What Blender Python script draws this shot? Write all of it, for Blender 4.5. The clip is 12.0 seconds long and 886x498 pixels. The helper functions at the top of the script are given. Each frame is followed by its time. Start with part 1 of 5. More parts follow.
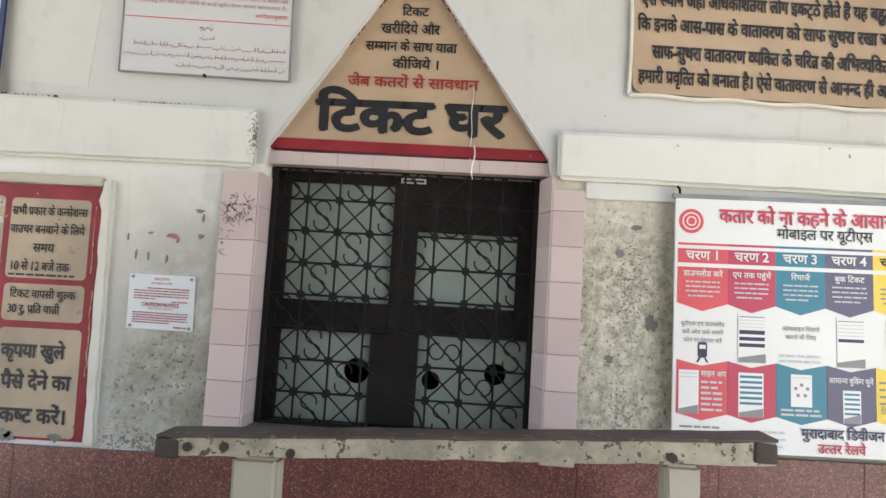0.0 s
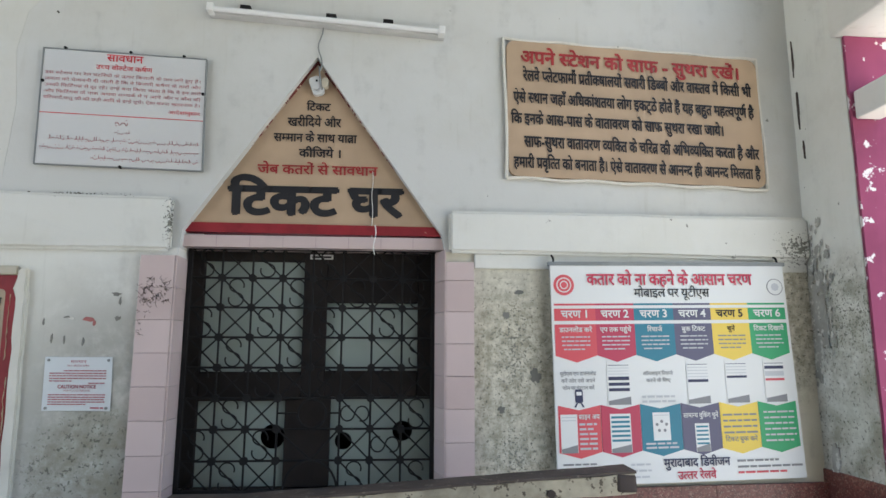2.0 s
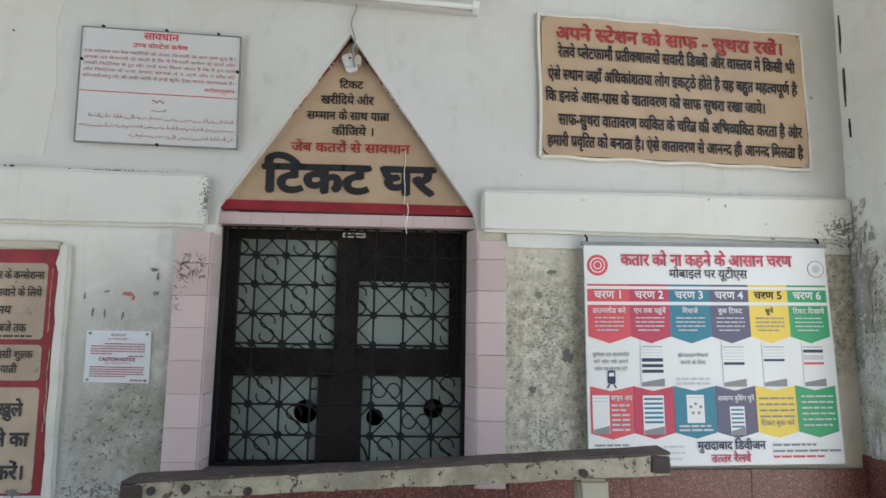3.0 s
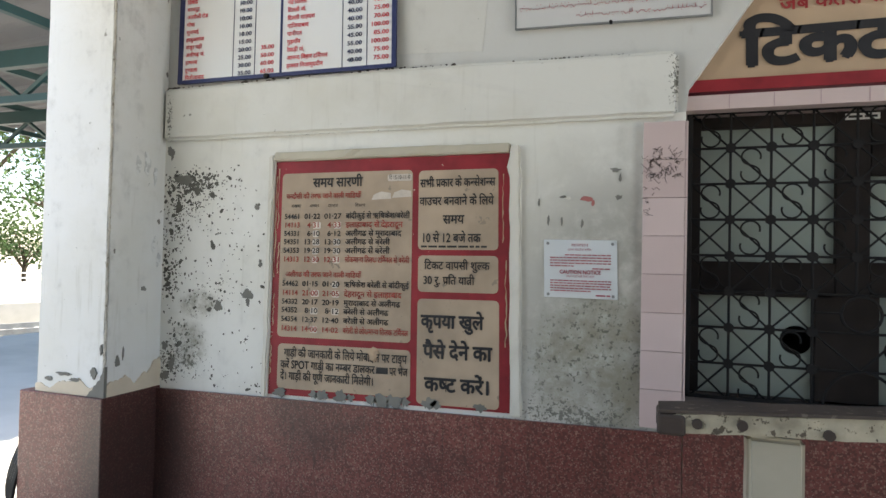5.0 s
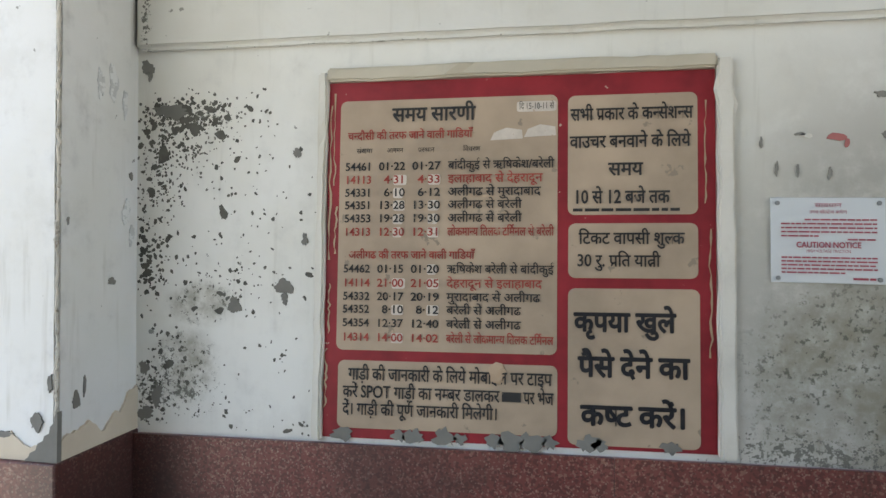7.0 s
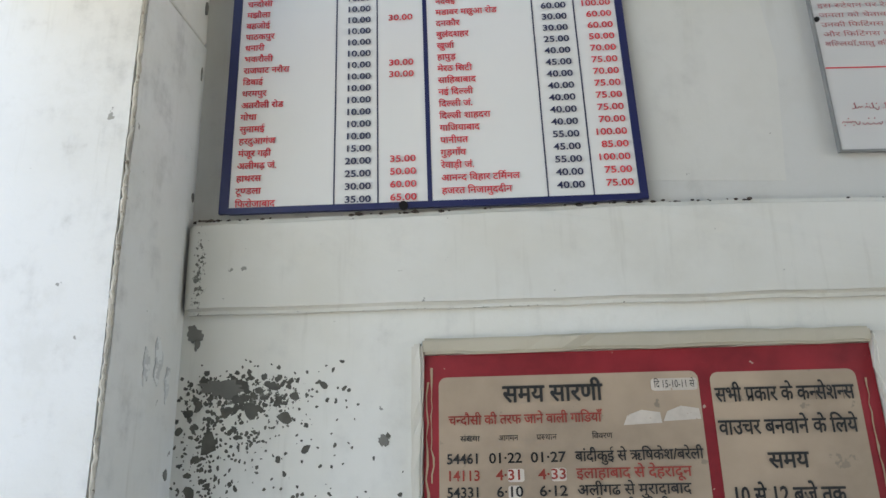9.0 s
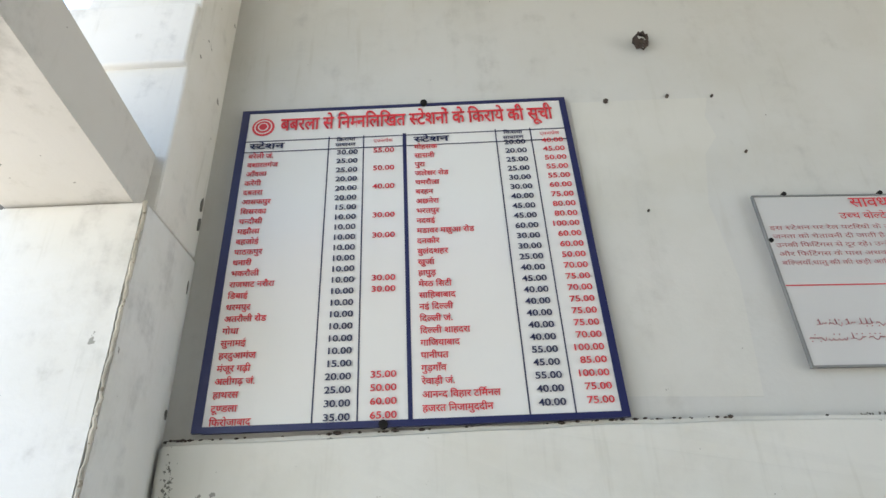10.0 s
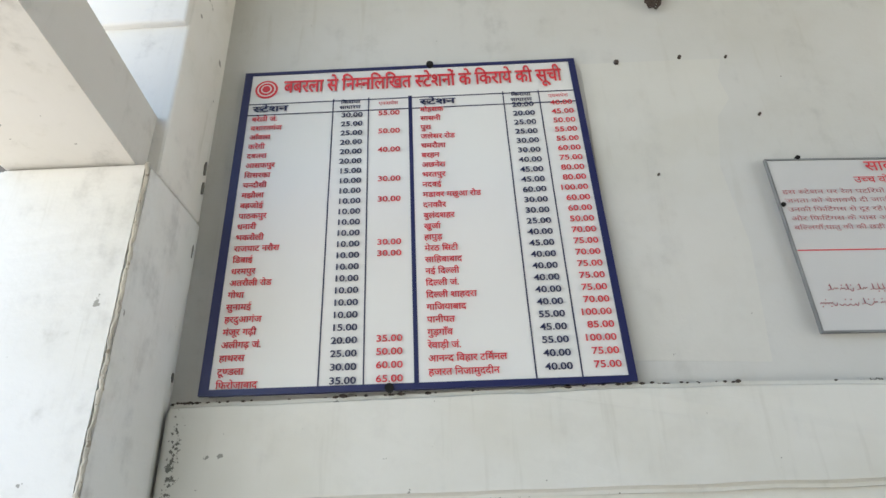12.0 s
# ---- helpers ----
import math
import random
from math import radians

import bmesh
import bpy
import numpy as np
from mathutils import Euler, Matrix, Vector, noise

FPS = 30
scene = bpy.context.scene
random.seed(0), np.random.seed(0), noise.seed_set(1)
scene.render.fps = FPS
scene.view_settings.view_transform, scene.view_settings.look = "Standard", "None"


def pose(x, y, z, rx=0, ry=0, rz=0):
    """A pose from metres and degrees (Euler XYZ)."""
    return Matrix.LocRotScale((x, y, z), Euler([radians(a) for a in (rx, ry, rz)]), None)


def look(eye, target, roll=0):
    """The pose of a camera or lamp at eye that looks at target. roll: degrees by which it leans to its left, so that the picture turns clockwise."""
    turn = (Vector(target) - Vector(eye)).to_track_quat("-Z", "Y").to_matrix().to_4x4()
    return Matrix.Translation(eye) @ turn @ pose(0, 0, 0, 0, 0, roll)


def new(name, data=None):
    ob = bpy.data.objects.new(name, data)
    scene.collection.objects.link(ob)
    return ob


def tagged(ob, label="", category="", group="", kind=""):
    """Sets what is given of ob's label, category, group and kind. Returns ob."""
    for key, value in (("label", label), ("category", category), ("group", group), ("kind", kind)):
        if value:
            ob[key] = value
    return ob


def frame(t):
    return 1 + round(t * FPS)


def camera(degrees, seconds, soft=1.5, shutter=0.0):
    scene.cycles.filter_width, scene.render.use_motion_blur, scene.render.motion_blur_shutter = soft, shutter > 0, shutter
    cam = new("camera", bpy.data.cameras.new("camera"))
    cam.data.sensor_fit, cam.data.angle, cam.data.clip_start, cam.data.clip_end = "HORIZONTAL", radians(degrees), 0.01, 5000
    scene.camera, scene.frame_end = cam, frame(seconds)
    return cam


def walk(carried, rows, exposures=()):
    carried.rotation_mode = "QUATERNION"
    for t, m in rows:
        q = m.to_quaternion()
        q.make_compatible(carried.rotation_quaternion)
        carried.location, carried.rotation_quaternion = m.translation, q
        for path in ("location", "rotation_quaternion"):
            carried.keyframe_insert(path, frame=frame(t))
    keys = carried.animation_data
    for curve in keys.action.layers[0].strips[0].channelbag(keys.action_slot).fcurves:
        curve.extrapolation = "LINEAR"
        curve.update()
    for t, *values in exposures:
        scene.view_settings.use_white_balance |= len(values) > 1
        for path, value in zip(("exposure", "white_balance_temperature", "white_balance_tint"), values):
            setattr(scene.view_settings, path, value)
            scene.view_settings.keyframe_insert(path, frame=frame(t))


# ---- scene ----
cam = camera(70.8, 12.0)
PATH = [
    (0, (0.33, 0.13, 1.687), (0.221, 2.121, 1.838), 3.4),
    (0.5, (0.331, -0.079, 1.686), (0.49, 1.911, 1.82), 1.7),
    (1, (0.346, -0.186, 1.76), (0.634, 1.775, 2.024), 2.2),
    (1.5, (0.389, -0.224, 1.754), (0.578, 1.742, 2.066), 0.5),
    (2, (0.404, -0.232, 1.761), (0.553, 1.738, 2.074), 0.2),
    (2.5, (0.413, -0.175, 1.775), (0.54, 1.798, 2.076), 0.1),
    (3, (0.374, -0.216, 1.739), (0.44, 1.766, 1.998), 1.0),
    (3.5, (0.228, -0.189, 1.794), (0.024, 1.797, 1.914), 2.5),
    (3.7, (0.149, -0.189, 1.794), (-0.186, 1.781, 1.866), 2.0),
    (5.3, (-1.045, 0.296, 1.587), (-1.685, 2.191, 1.611), 1.2),
    (5.5, (-1.162, 0.374, 1.619), (-1.751, 2.285, 1.614), 0.8),
    (6, (-1.406, 0.6, 1.564), (-1.96, 2.521, 1.542), 0.8),
    (6.5, (-1.673, 0.815, 1.567), (-2.145, 2.758, 1.529), 1.2),
    (6.7, (-1.792, 0.868, 1.552), (-2.156, 2.834, 1.522), 1.6),
    (8.3, (-2.42, 1.186, 1.766), (-2.738, 3.157, 1.891), -1.6),
    (8.5, (-2.461, 1.191, 1.836), (-2.697, 3.163, 2.074), -2.1),
    (9, (-2.529, 1.161, 1.96), (-2.647, 3.096, 2.45), -1.2),
    (9.5, (-2.528, 1.139, 2.042), (-2.573, 3.027, 2.701), -2.0),
    (10, (-2.525, 1.089, 2.104), (-2.556, 2.837, 3.075), -2.2),
    (10.5, (-2.524, 1.096, 2.108), (-2.57, 2.861, 3.048), -1.3),
    (11, (-2.524, 1.106, 2.117), (-2.588, 2.872, 3.054), -1.2),
    (11.5, (-2.531, 1.103, 2.116), (-2.579, 2.878, 3.035), -1.4),
    (12, (-2.529, 1.119, 2.097), (-2.582, 2.91, 2.984), -1.8),
]
walk(cam, [(t, look(eye, target, roll)) for t, eye, target, roll in PATH],
     exposures=((0.0, 2.54, 7300, 12), (1.0, 2.20, 6750, 10), (2.5, 2.18, 6600, 9), (3.5, 2.18, 6950, 10), (5.5, 2.06, 7150, 10), (6.5, 2.22, 7150, 10), (9.0, 2.04, 6700, 9), (10.0, 2.24, 6800, 9), (12.0, 2.24, 6800, 9)))


# ---- world and light ----
world = bpy.data.worlds.new("sky")
scene.world = world
world.use_nodes = True
wt = world.node_tree
sky = wt.nodes.new("ShaderNodeTexSky")
sky.sky_type = "NISHITA"
sky.sun_disc = False
sky.sun_elevation = radians(80)
sky.sun_rotation = radians(37)
wt.links.new(sky.outputs["Color"], wt.nodes["Background"].inputs["Color"])
wt.nodes["Background"].inputs["Strength"].default_value = 0.14
sun_data = bpy.data.lights.new("sun", "SUN")
sun_data.energy = 4.5
sun_data.angle = radians(1.0)
sun_data.color = (1.0, 0.95, 0.87)
sun = new("sun", sun_data)
# the sun stands high, a little behind the wall
sun.matrix_world = look((3, 4, 30), (0, 0, 0))


# ---- materials ----
def principled(name, rough=0.6, metal=0.0, spec=0.5):
    m = bpy.data.materials.new(name)
    m.use_nodes = True
    b = m.node_tree.nodes["Principled BSDF"]
    b.inputs["Roughness"].default_value = rough
    b.inputs["Metallic"].default_value = metal
    b.inputs["Specular IOR Level"].default_value = spec
    return m, m.node_tree, b


class Graph:
    """Small shorthand for node graphs."""

    def __init__(self, tree):
        self.t = tree
        self.pos = tree.nodes.new("ShaderNodeTexCoord").outputs["Object"]

    def noise(self, scale, detail=4, rough=0.55, vector=None, stretch=None):
        n = self.t.nodes.new("ShaderNodeTexNoise")
        n.inputs["Scale"].default_value = scale
        n.inputs["Detail"].default_value = detail
        n.inputs["Roughness"].default_value = rough
        v = vector or self.pos
        if stretch:
            mp = self.t.nodes.new("ShaderNodeMapping")
            mp.inputs["Scale"].default_value = stretch
            self.t.links.new(v, mp.inputs["Vector"])
            v = mp.outputs["Vector"]
        self.t.links.new(v, n.inputs["Vector"])
        return n.outputs["Fac"]

    def cells(self, scale, feature="F1", out="Distance"):
        n = self.t.nodes.new("ShaderNodeTexVoronoi")
        n.inputs["Scale"].default_value = scale
        n.feature = feature
        self.t.links.new(self.pos, n.inputs["Vector"])
        return n.outputs[out]

    def math(self, op, a, b=None, clamp=False):
        n = self.t.nodes.new("ShaderNodeMath")
        n.operation = op
        n.use_clamp = clamp
        for k, v in enumerate((a, b)):
            if v is None:
                continue
            if isinstance(v, (int, float)):
                n.inputs[k].default_value = v
            else:
                self.t.links.new(v, n.inputs[k])
        return n.outputs[0]

    def ramp(self, v, lo, hi, a=0.0, b=1.0):
        n = self.t.nodes.new("ShaderNodeMapRange")
        n.interpolation_type = "SMOOTHSTEP"
        for k, val in zip(("From Min", "From Max", "To Min", "To Max"), (lo, hi, a, b)):
            n.inputs[k].default_value = val
        self.t.links.new(v, n.inputs["Value"])
        return n.outputs["Result"]

    def mix(self, fac, a, b):
        n = self.t.nodes.new("ShaderNodeMix")
        n.data_type = "RGBA"
        for sock, v in ((n.inputs["Factor"], fac), (n.inputs["A"], a), (n.inputs["B"], b)):
            if isinstance(v, tuple):
                sock.default_value = (*v, 1.0)
            elif isinstance(v, (int, float)):
                sock.default_value = v
            else:
                self.t.links.new(v, sock)
        return n.outputs["Result"]

    def blob(self, x, z, rx, rz):
        """1 in the middle of an oval on the wall, 0 at its rim."""
        sep = self.t.nodes.new("ShaderNodeSeparateXYZ")
        self.t.links.new(self.pos, sep.inputs[0])
        dx = self.math("DIVIDE", self.math("SUBTRACT", sep.outputs["X"], x), rx)
        dz = self.math("DIVIDE", self.math("SUBTRACT", sep.outputs["Z"], z), rz)
        d = self.math("SQRT", self.math("ADD", self.math("MULTIPLY", dx, dx), self.math("MULTIPLY", dz, dz)))
        return self.math("SUBTRACT", 1.0, d, clamp=True)

    def bump(self, bsdf, height, strength=0.3, distance=0.01):
        n = self.t.nodes.new("ShaderNodeBump")
        n.inputs["Strength"].default_value = strength
        n.inputs["Distance"].default_value = distance
        self.t.links.new(height, n.inputs["Height"])
        self.t.links.new(n.outputs["Normal"], bsdf.inputs["Normal"])


def plaster(name, base, chips=(), moss=(), dirt=0.15, chip_level=0.66, dingy=None, stain_scale=6.0):
    """Limewashed plaster with stains; chips and moss are ovals (x, z, rx, rz) where the coat has flaked or gone mouldy."""
    m, t, b = principled(name, 0.85, spec=0.25)
    g = Graph(t)
    big = g.noise(1.3, 5, 0.6)
    mid = g.noise(9, 6, 0.65)
    fine = g.noise(60, 3, 0.6)
    streak = g.noise(2.2, 4, 0.6, stretch=(3.0, 3.0, 0.35))
    warm = tuple(c * k for c, k in zip(base, (0.86, 0.84, 0.78)))
    col = g.mix(g.ramp(big, 0.42, 0.72, 0, 0.55), base, warm)
    grey = tuple(c * 0.62 for c in base)
    col = g.mix(g.ramp(g.math("MULTIPLY", streak, mid), 0.26, 0.5, 0, dirt * 2.4), col, grey)
    col = g.mix(g.ramp(mid, 0.62, 0.8, 0, dirt), col, (0.42, 0.40, 0.34))
    height = g.math("ADD", g.math("MULTIPLY", mid, 0.7), g.math("MULTIPLY", fine, 0.25))
    if dingy:
        veil = g.math("MULTIPLY", g.ramp(g.blob(*dingy), 0.0, 0.7), g.ramp(g.noise(4, 6, 0.7), 0.15, 0.58))
        col = g.mix(g.math("MULTIPLY", veil, 0.85), col, (0.30, 0.29, 0.25))
    if moss:
        total = None
        for o in moss:
            v = g.blob(*o)
            total = v if total is None else g.math("MAXIMUM", total, v)
        stain = g.math("MULTIPLY", g.ramp(total, 0.0, 0.55), g.ramp(g.noise(stain_scale, 9, 0.72), 0.34, 0.64))
        col = g.mix(g.math("MULTIPLY", stain, 0.70), col, (0.20, 0.18, 0.12))
        spots = g.math("MULTIPLY", g.ramp(total, 0.05, 0.5), g.ramp(g.noise(46, 5, 0.7), 0.565, 0.62))
        col = g.mix(g.math("MULTIPLY", spots, 0.8), col, (0.10, 0.10, 0.08))
    if chips:
        total = None
        for o in chips:
            v = g.blob(*o)
            total = v if total is None else g.math("MAXIMUM", total, v)
        n1 = g.math("ADD", g.noise(72, 5, 0.64), g.math("MULTIPLY", g.ramp(total, 0.0, 1.0), 0.2))
        flake = g.ramp(n1, chip_level, chip_level + 0.02)
        flake = g.math("MULTIPLY", flake, g.ramp(total, 0.0, 0.08))
        col = g.mix(flake, col, g.mix(mid, (0.10, 0.10, 0.085), (0.25, 0.25, 0.22)))
        height = g.math("SUBTRACT", height, g.math("MULTIPLY", flake, 1.4))
    rare = g.ramp(g.noise(15, 4, 0.55), 0.715, 0.73)
    col = g.mix(g.math("MULTIPLY", rare, 0.75), col, (0.16, 0.16, 0.14))
    drip = g.ramp(g.noise(6, 4, 0.6, stretch=(4.0, 4.0, 0.3)), 0.56, 0.72)
    col = g.mix(g.math("MULTIPLY", g.math("MULTIPLY", drip, g.ramp(big, 0.4, 0.6)), 0.16 + dirt * 0.5), col, (0.40, 0.385, 0.33))
    smear = g.ramp(g.noise(3.2, 7, 0.75), 0.52, 0.68)
    col = g.mix(g.math("MULTIPLY", smear, 0.10 + dirt * 0.3), col, (0.46, 0.45, 0.41))
    t.links.new(col, b.inputs["Base Color"])
    g.bump(b, height, 0.35, 0.006)
    return m


def painted(name, base, rough=0.55, vary=0.18, scale=14.0, spec=0.4, bump=0.12, worn=None, worn_level=0.7):
    m, t, b = principled(name, rough, spec=spec)
    g = Graph(t)
    n = g.noise(scale, 6, 0.62)
    low = g.noise(scale * 0.18, 3, 0.6)
    dark = tuple(c * (1 - vary) for c in base)
    lite = tuple(min(1.0, c * (1 + vary * 0.5)) for c in base)
    col = g.mix(g.ramp(low, 0.35, 0.7), g.mix(n, dark, base), g.mix(n, base, lite))
    if worn:
        col = g.mix(g.ramp(n, worn_level, worn_level + 0.03), col, worn)
    t.links.new(col, b.inputs["Base Color"])
    g.bump(b, n, bump, 0.004)
    return m


def terrazzo(name):
    m, t, b = principled(name, 0.42, spec=0.45)
    g = Graph(t)
    cell = g.cells(120, "F1", "Color")
    sep = t.nodes.new("ShaderNodeSeparateColor")
    t.links.new(cell, sep.inputs[0])
    low = g.noise(2.0, 5, 0.6)
    base = g.mix(g.ramp(low, 0.35, 0.7), (0.155, 0.047, 0.040), (0.215, 0.074, 0.060))
    col = g.mix(g.ramp(sep.outputs[0], 0.60, 0.64, 0, 0.65), base, (0.085, 0.029, 0.026))
    col = g.mix(g.ramp(sep.outputs[1], 0.84, 0.88, 0, 0.5), col, (0.33, 0.20, 0.15))
    chip = t.nodes.new("ShaderNodeSeparateColor")
    t.links.new(g.cells(210, "F1", "Color"), chip.inputs[0])
    col = g.mix(g.ramp(chip.outputs[2], 0.93, 0.95, 0, 0.45), col, (0.42, 0.31, 0.24))
    grime = g.math("MULTIPLY", g.ramp(g.noise(3.1, 7, 0.7), 0.5, 0.72), 0.5)
    col = g.mix(grime, col, (0.05, 0.032, 0.028))
    runs = g.math("MULTIPLY", g.ramp(g.noise(5, 5, 0.65, stretch=(5.0, 5.0, 0.4)), 0.52, 0.7), 0.4)
    col = g.mix(runs, col, (0.06, 0.036, 0.03))
    # smooth dark oval on the slabs around the inner corner by the pilaster
    corner_dark = g.math("MULTIPLY", g.ramp(g.blob(-3.38, 0.5, 0.35, 0.75), 0.0, 0.8), 0.75)
    col = g.mix(corner_dark, col, (0.028, 0.02, 0.018))
    soot2 = g.math("MULTIPLY", g.math("MULTIPLY", g.ramp(g.blob(-2.45, 0.78, 0.3, 0.3), 0.0, 0.7), g.noise(9, 5, 0.7)), 0.9)
    col = g.mix(soot2, col, (0.03, 0.022, 0.02))
    t.links.new(col, b.inputs["Base Color"])
    g.bump(b, g.noise(90, 3), 0.05, 0.002)
    return m


def plain(name, base, rough=0.5, metal=0.0, spec=0.5, emit=0.0):
    m, t, b = principled(name, rough, metal, spec)
    b.inputs["Base Color"].default_value = (*base, 1.0)
    if emit:
        b.inputs["Emission Color"].default_value = (*base, 1.0)
        b.inputs["Emission Strength"].default_value = emit
    return m


WHITE = (0.74, 0.74, 0.70)
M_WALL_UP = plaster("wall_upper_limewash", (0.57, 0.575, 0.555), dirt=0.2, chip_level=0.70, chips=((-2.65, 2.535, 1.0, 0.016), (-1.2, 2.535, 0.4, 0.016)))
M_WALL_LEFT = plaster("wall_lower_limewash", WHITE, dirt=0.14, chip_level=0.685,
                      chips=((-3.22, 2.0, 0.24, 0.07), (-3.3, 1.02, 0.3, 0.14), (-1.17, 0.93, 0.5, 0.10)),
                      moss=((-1.06, 1.15, 0.40, 0.42), (-3.24, 1.12, 0.16, 0.16), (-3.18, 1.34, 0.16, 0.10)), dingy=(-0.97, 1.36, 0.70, 1.05))
M_WALL_RIGHT = plaster("wall_mouldy_limewash", (0.66, 0.63, 0.53), dirt=0.3, chip_level=0.73,
                       chips=((1.02, 1.75, 0.3, 0.7), (1.02, 1.2, 0.3, 0.4)),
                       moss=((1.0, 1.5, 0.55, 0.9), (2.55, 1.9, 0.3, 0.5)), stain_scale=20.0)
M_BAND = plaster("band_limewash", (0.67, 0.67, 0.63), dirt=0.10, chips=((-2.5, 2.232, 1.0, 0.014), (-3.38, 2.36, 0.03, 0.2), (-0.74, 2.40, 0.05, 0.2), (2.6, 2.3, 0.2, 0.15)))
M_PILASTER = plaster("pilaster_limewash", (0.70, 0.705, 0.695), dirt=0.3)
M_PILASTER_R = plaster("pilaster_right_limewash", (0.70, 0.70, 0.66), dirt=0.16, chip_level=0.75,
                       chips=((2.66, 1.9, 0.4, 0.45),), moss=((2.66, 1.85, 0.5, 0.5), (2.66, 1.25, 0.5, 0.3)))
M_CONCRETE = plaster("bracket_limewash", (0.71, 0.70, 0.67), dirt=0.34)
# set dark to reduce light bounced onto the window wall
M_FAR_WALL = plaster("dark_unseen_wall_limewash", (0.22, 0.21, 0.19), dirt=0.3)
M_BEAM = plaster("stained_beam_limewash", (0.60, 0.585, 0.555), dirt=0.45)
M_OLD_COAT = plaster("older_limewash_coat", (0.60, 0.60, 0.565), dirt=0.12)
# ceiling colour lowered so that less light bounces into the hall
M_CEILING = plaster("dark_ceiling_limewash", (0.42, 0.41, 0.38), dirt=0.3)
M_MOULD = plaster("dirty_moulding_limewash", (0.66, 0.64, 0.58), dirt=0.4)
M_TERRAZZO = terrazzo("red_terrazzo")
M_TILE = painted("pink_glazed_tile", (0.58, 0.465, 0.45), 0.3, 0.12, 5, 0.5, 0.03)
M_GROUT = plain("tile_grout", (0.42, 0.31, 0.32), 0.9)
M_TAN = painted("tan_sign_paint", (0.44, 0.32, 0.215), 0.6, 0.24, 10, 0.3, 0.15)
M_TAN_WORN = painted("worn_tan_sign_paint", (0.42, 0.325, 0.235), 0.65, 0.34, 13, 0.3, 0.25, worn=(0.27, 0.22, 0.165), worn_level=0.63)
M_FLAKE = painted("dark_undercoat_flakes", (0.125, 0.122, 0.105), 0.9, 0.5, 50, 0.2, 0.3)
M_SMUDGE = painted("grey_smudged_limewash", (0.57, 0.58, 0.575), 0.9, 0.25, 26, 0.2, 0.2, worn=(0.68, 0.69, 0.68), worn_level=0.50)
M_ARRIS = painted("grubby_plaster_edge", (0.50, 0.47, 0.41), 0.9, 0.4, 40, 0.2, 0.4, worn=(0.24, 0.21, 0.17), worn_level=0.60)
M_DAMP = painted("damp_grey_plaster", (0.40, 0.39, 0.36), 0.9, 0.4, 22, 0.2, 0.4, worn=(0.62, 0.61, 0.57), worn_level=0.56)
M_WHITING = painted("thin_whitewash_patch", (0.60, 0.54, 0.47), 0.8, 0.25, 60, 0.2, 0.2, worn=(0.42, 0.33, 0.25), worn_level=0.62)
M_CEMENT = painted("bare_grey_cement", (0.21, 0.205, 0.185), 0.9, 0.35, 16, 0.2, 0.5)
M_RED = painted("red_border_paint", (0.27, 0.022, 0.03), 0.55, 0.45, 22, 0.3, 0.2, worn=(0.44, 0.33, 0.27), worn_level=0.665)
M_DARKRED = painted("dark_red_edge_paint", (0.15, 0.03, 0.025), 0.7, 0.35, 24, 0.3, 0.4, worn=(0.40, 0.32, 0.25), worn_level=0.5)
M_INK = painted("black_lettering_paint", (0.015, 0.015, 0.018), 0.55, 0.3, 25, 0.4, 0.05, worn=(0.09, 0.075, 0.06), worn_level=0.69)
M_INK_RED = painted("red_lettering_paint", (0.33, 0.028, 0.03), 0.55, 0.3, 25, 0.4, 0.05, worn=(0.42, 0.22, 0.16), worn_level=0.68)
M_INK_FADED = painted("faded_black_lettering", (0.034, 0.033, 0.032), 0.6, 0.4, 30, 0.3, 0.05, worn=(0.20, 0.16, 0.125), worn_level=0.64)
M_INK_FADED_RED = painted("faded_red_lettering", (0.36, 0.065, 0.05), 0.6, 0.3, 30, 0.3, 0.05, worn=(0.40, 0.26, 0.19), worn_level=0.62)
M_DARK_IRON = painted("black_painted_iron", (0.016, 0.015, 0.015), 0.75, 0.3, 40, 0.15, 0.1)
M_DARK_WOOD = painted("dark_stained_wood", (0.026, 0.021, 0.019), 0.75, 0.5, 12, 0.15, 0.3)
# opaque panes; broad tone changes stand for reflections in the glass
M_FROST = painted("dull_pane_painted_reflections", (0.27, 0.315, 0.285), 0.28, 0.75, 2.2, 0.5, 0.02)
# near-black colour stands for the darkness of the office
M_DARK = plain("black_office_backing", (0.012, 0.012, 0.012), 0.9)
M_BOARD = painted("white_enamel_board", (0.71, 0.715, 0.70), 0.32, 0.05, 3, 0.5, 0.02)
M_OLD_ENAMEL = painted("aged_white_enamel", (0.56, 0.565, 0.56), 0.4, 0.1, 4, 0.4, 0.03)
M_PLATE = painted("pale_enamel_plate", (0.60, 0.635, 0.65), 0.35, 0.06, 6, 0.5, 0.03)
M_STEEL = painted("dull_grey_metal", (0.22, 0.23, 0.23), 0.45, 0.3, 30, 0.5, 0.1)
M_NAVY = plain("navy_board_frame", (0.012, 0.017, 0.085), 0.4)
M_NAVYINK = plain("navy_ink", (0.02, 0.025, 0.075), 0.5)
M_ROSE = plain("rose_red_ink", (0.52, 0.03, 0.075), 0.5)
M_MAROON = plain("maroon_ink", (0.36, 0.055, 0.085), 0.5)
M_CRIMSON = plain("red_ink", (0.62, 0.035, 0.05), 0.5)
M_WEATHERED = painted("weathered_stone_slab", (0.43, 0.385, 0.29), 0.8, 0.6, 34, 0.2, 0.5, worn=(0.12, 0.10, 0.075), worn_level=0.585)
M_GRIMY = painted("grimy_dark_slab_top", (0.06, 0.045, 0.038), 0.8, 0.3, 12, 0.4, 0.2)
M_SILL = painted("grimy_grey_sill", (0.13, 0.11, 0.10), 0.8, 0.4, 14, 0.3, 0.3)
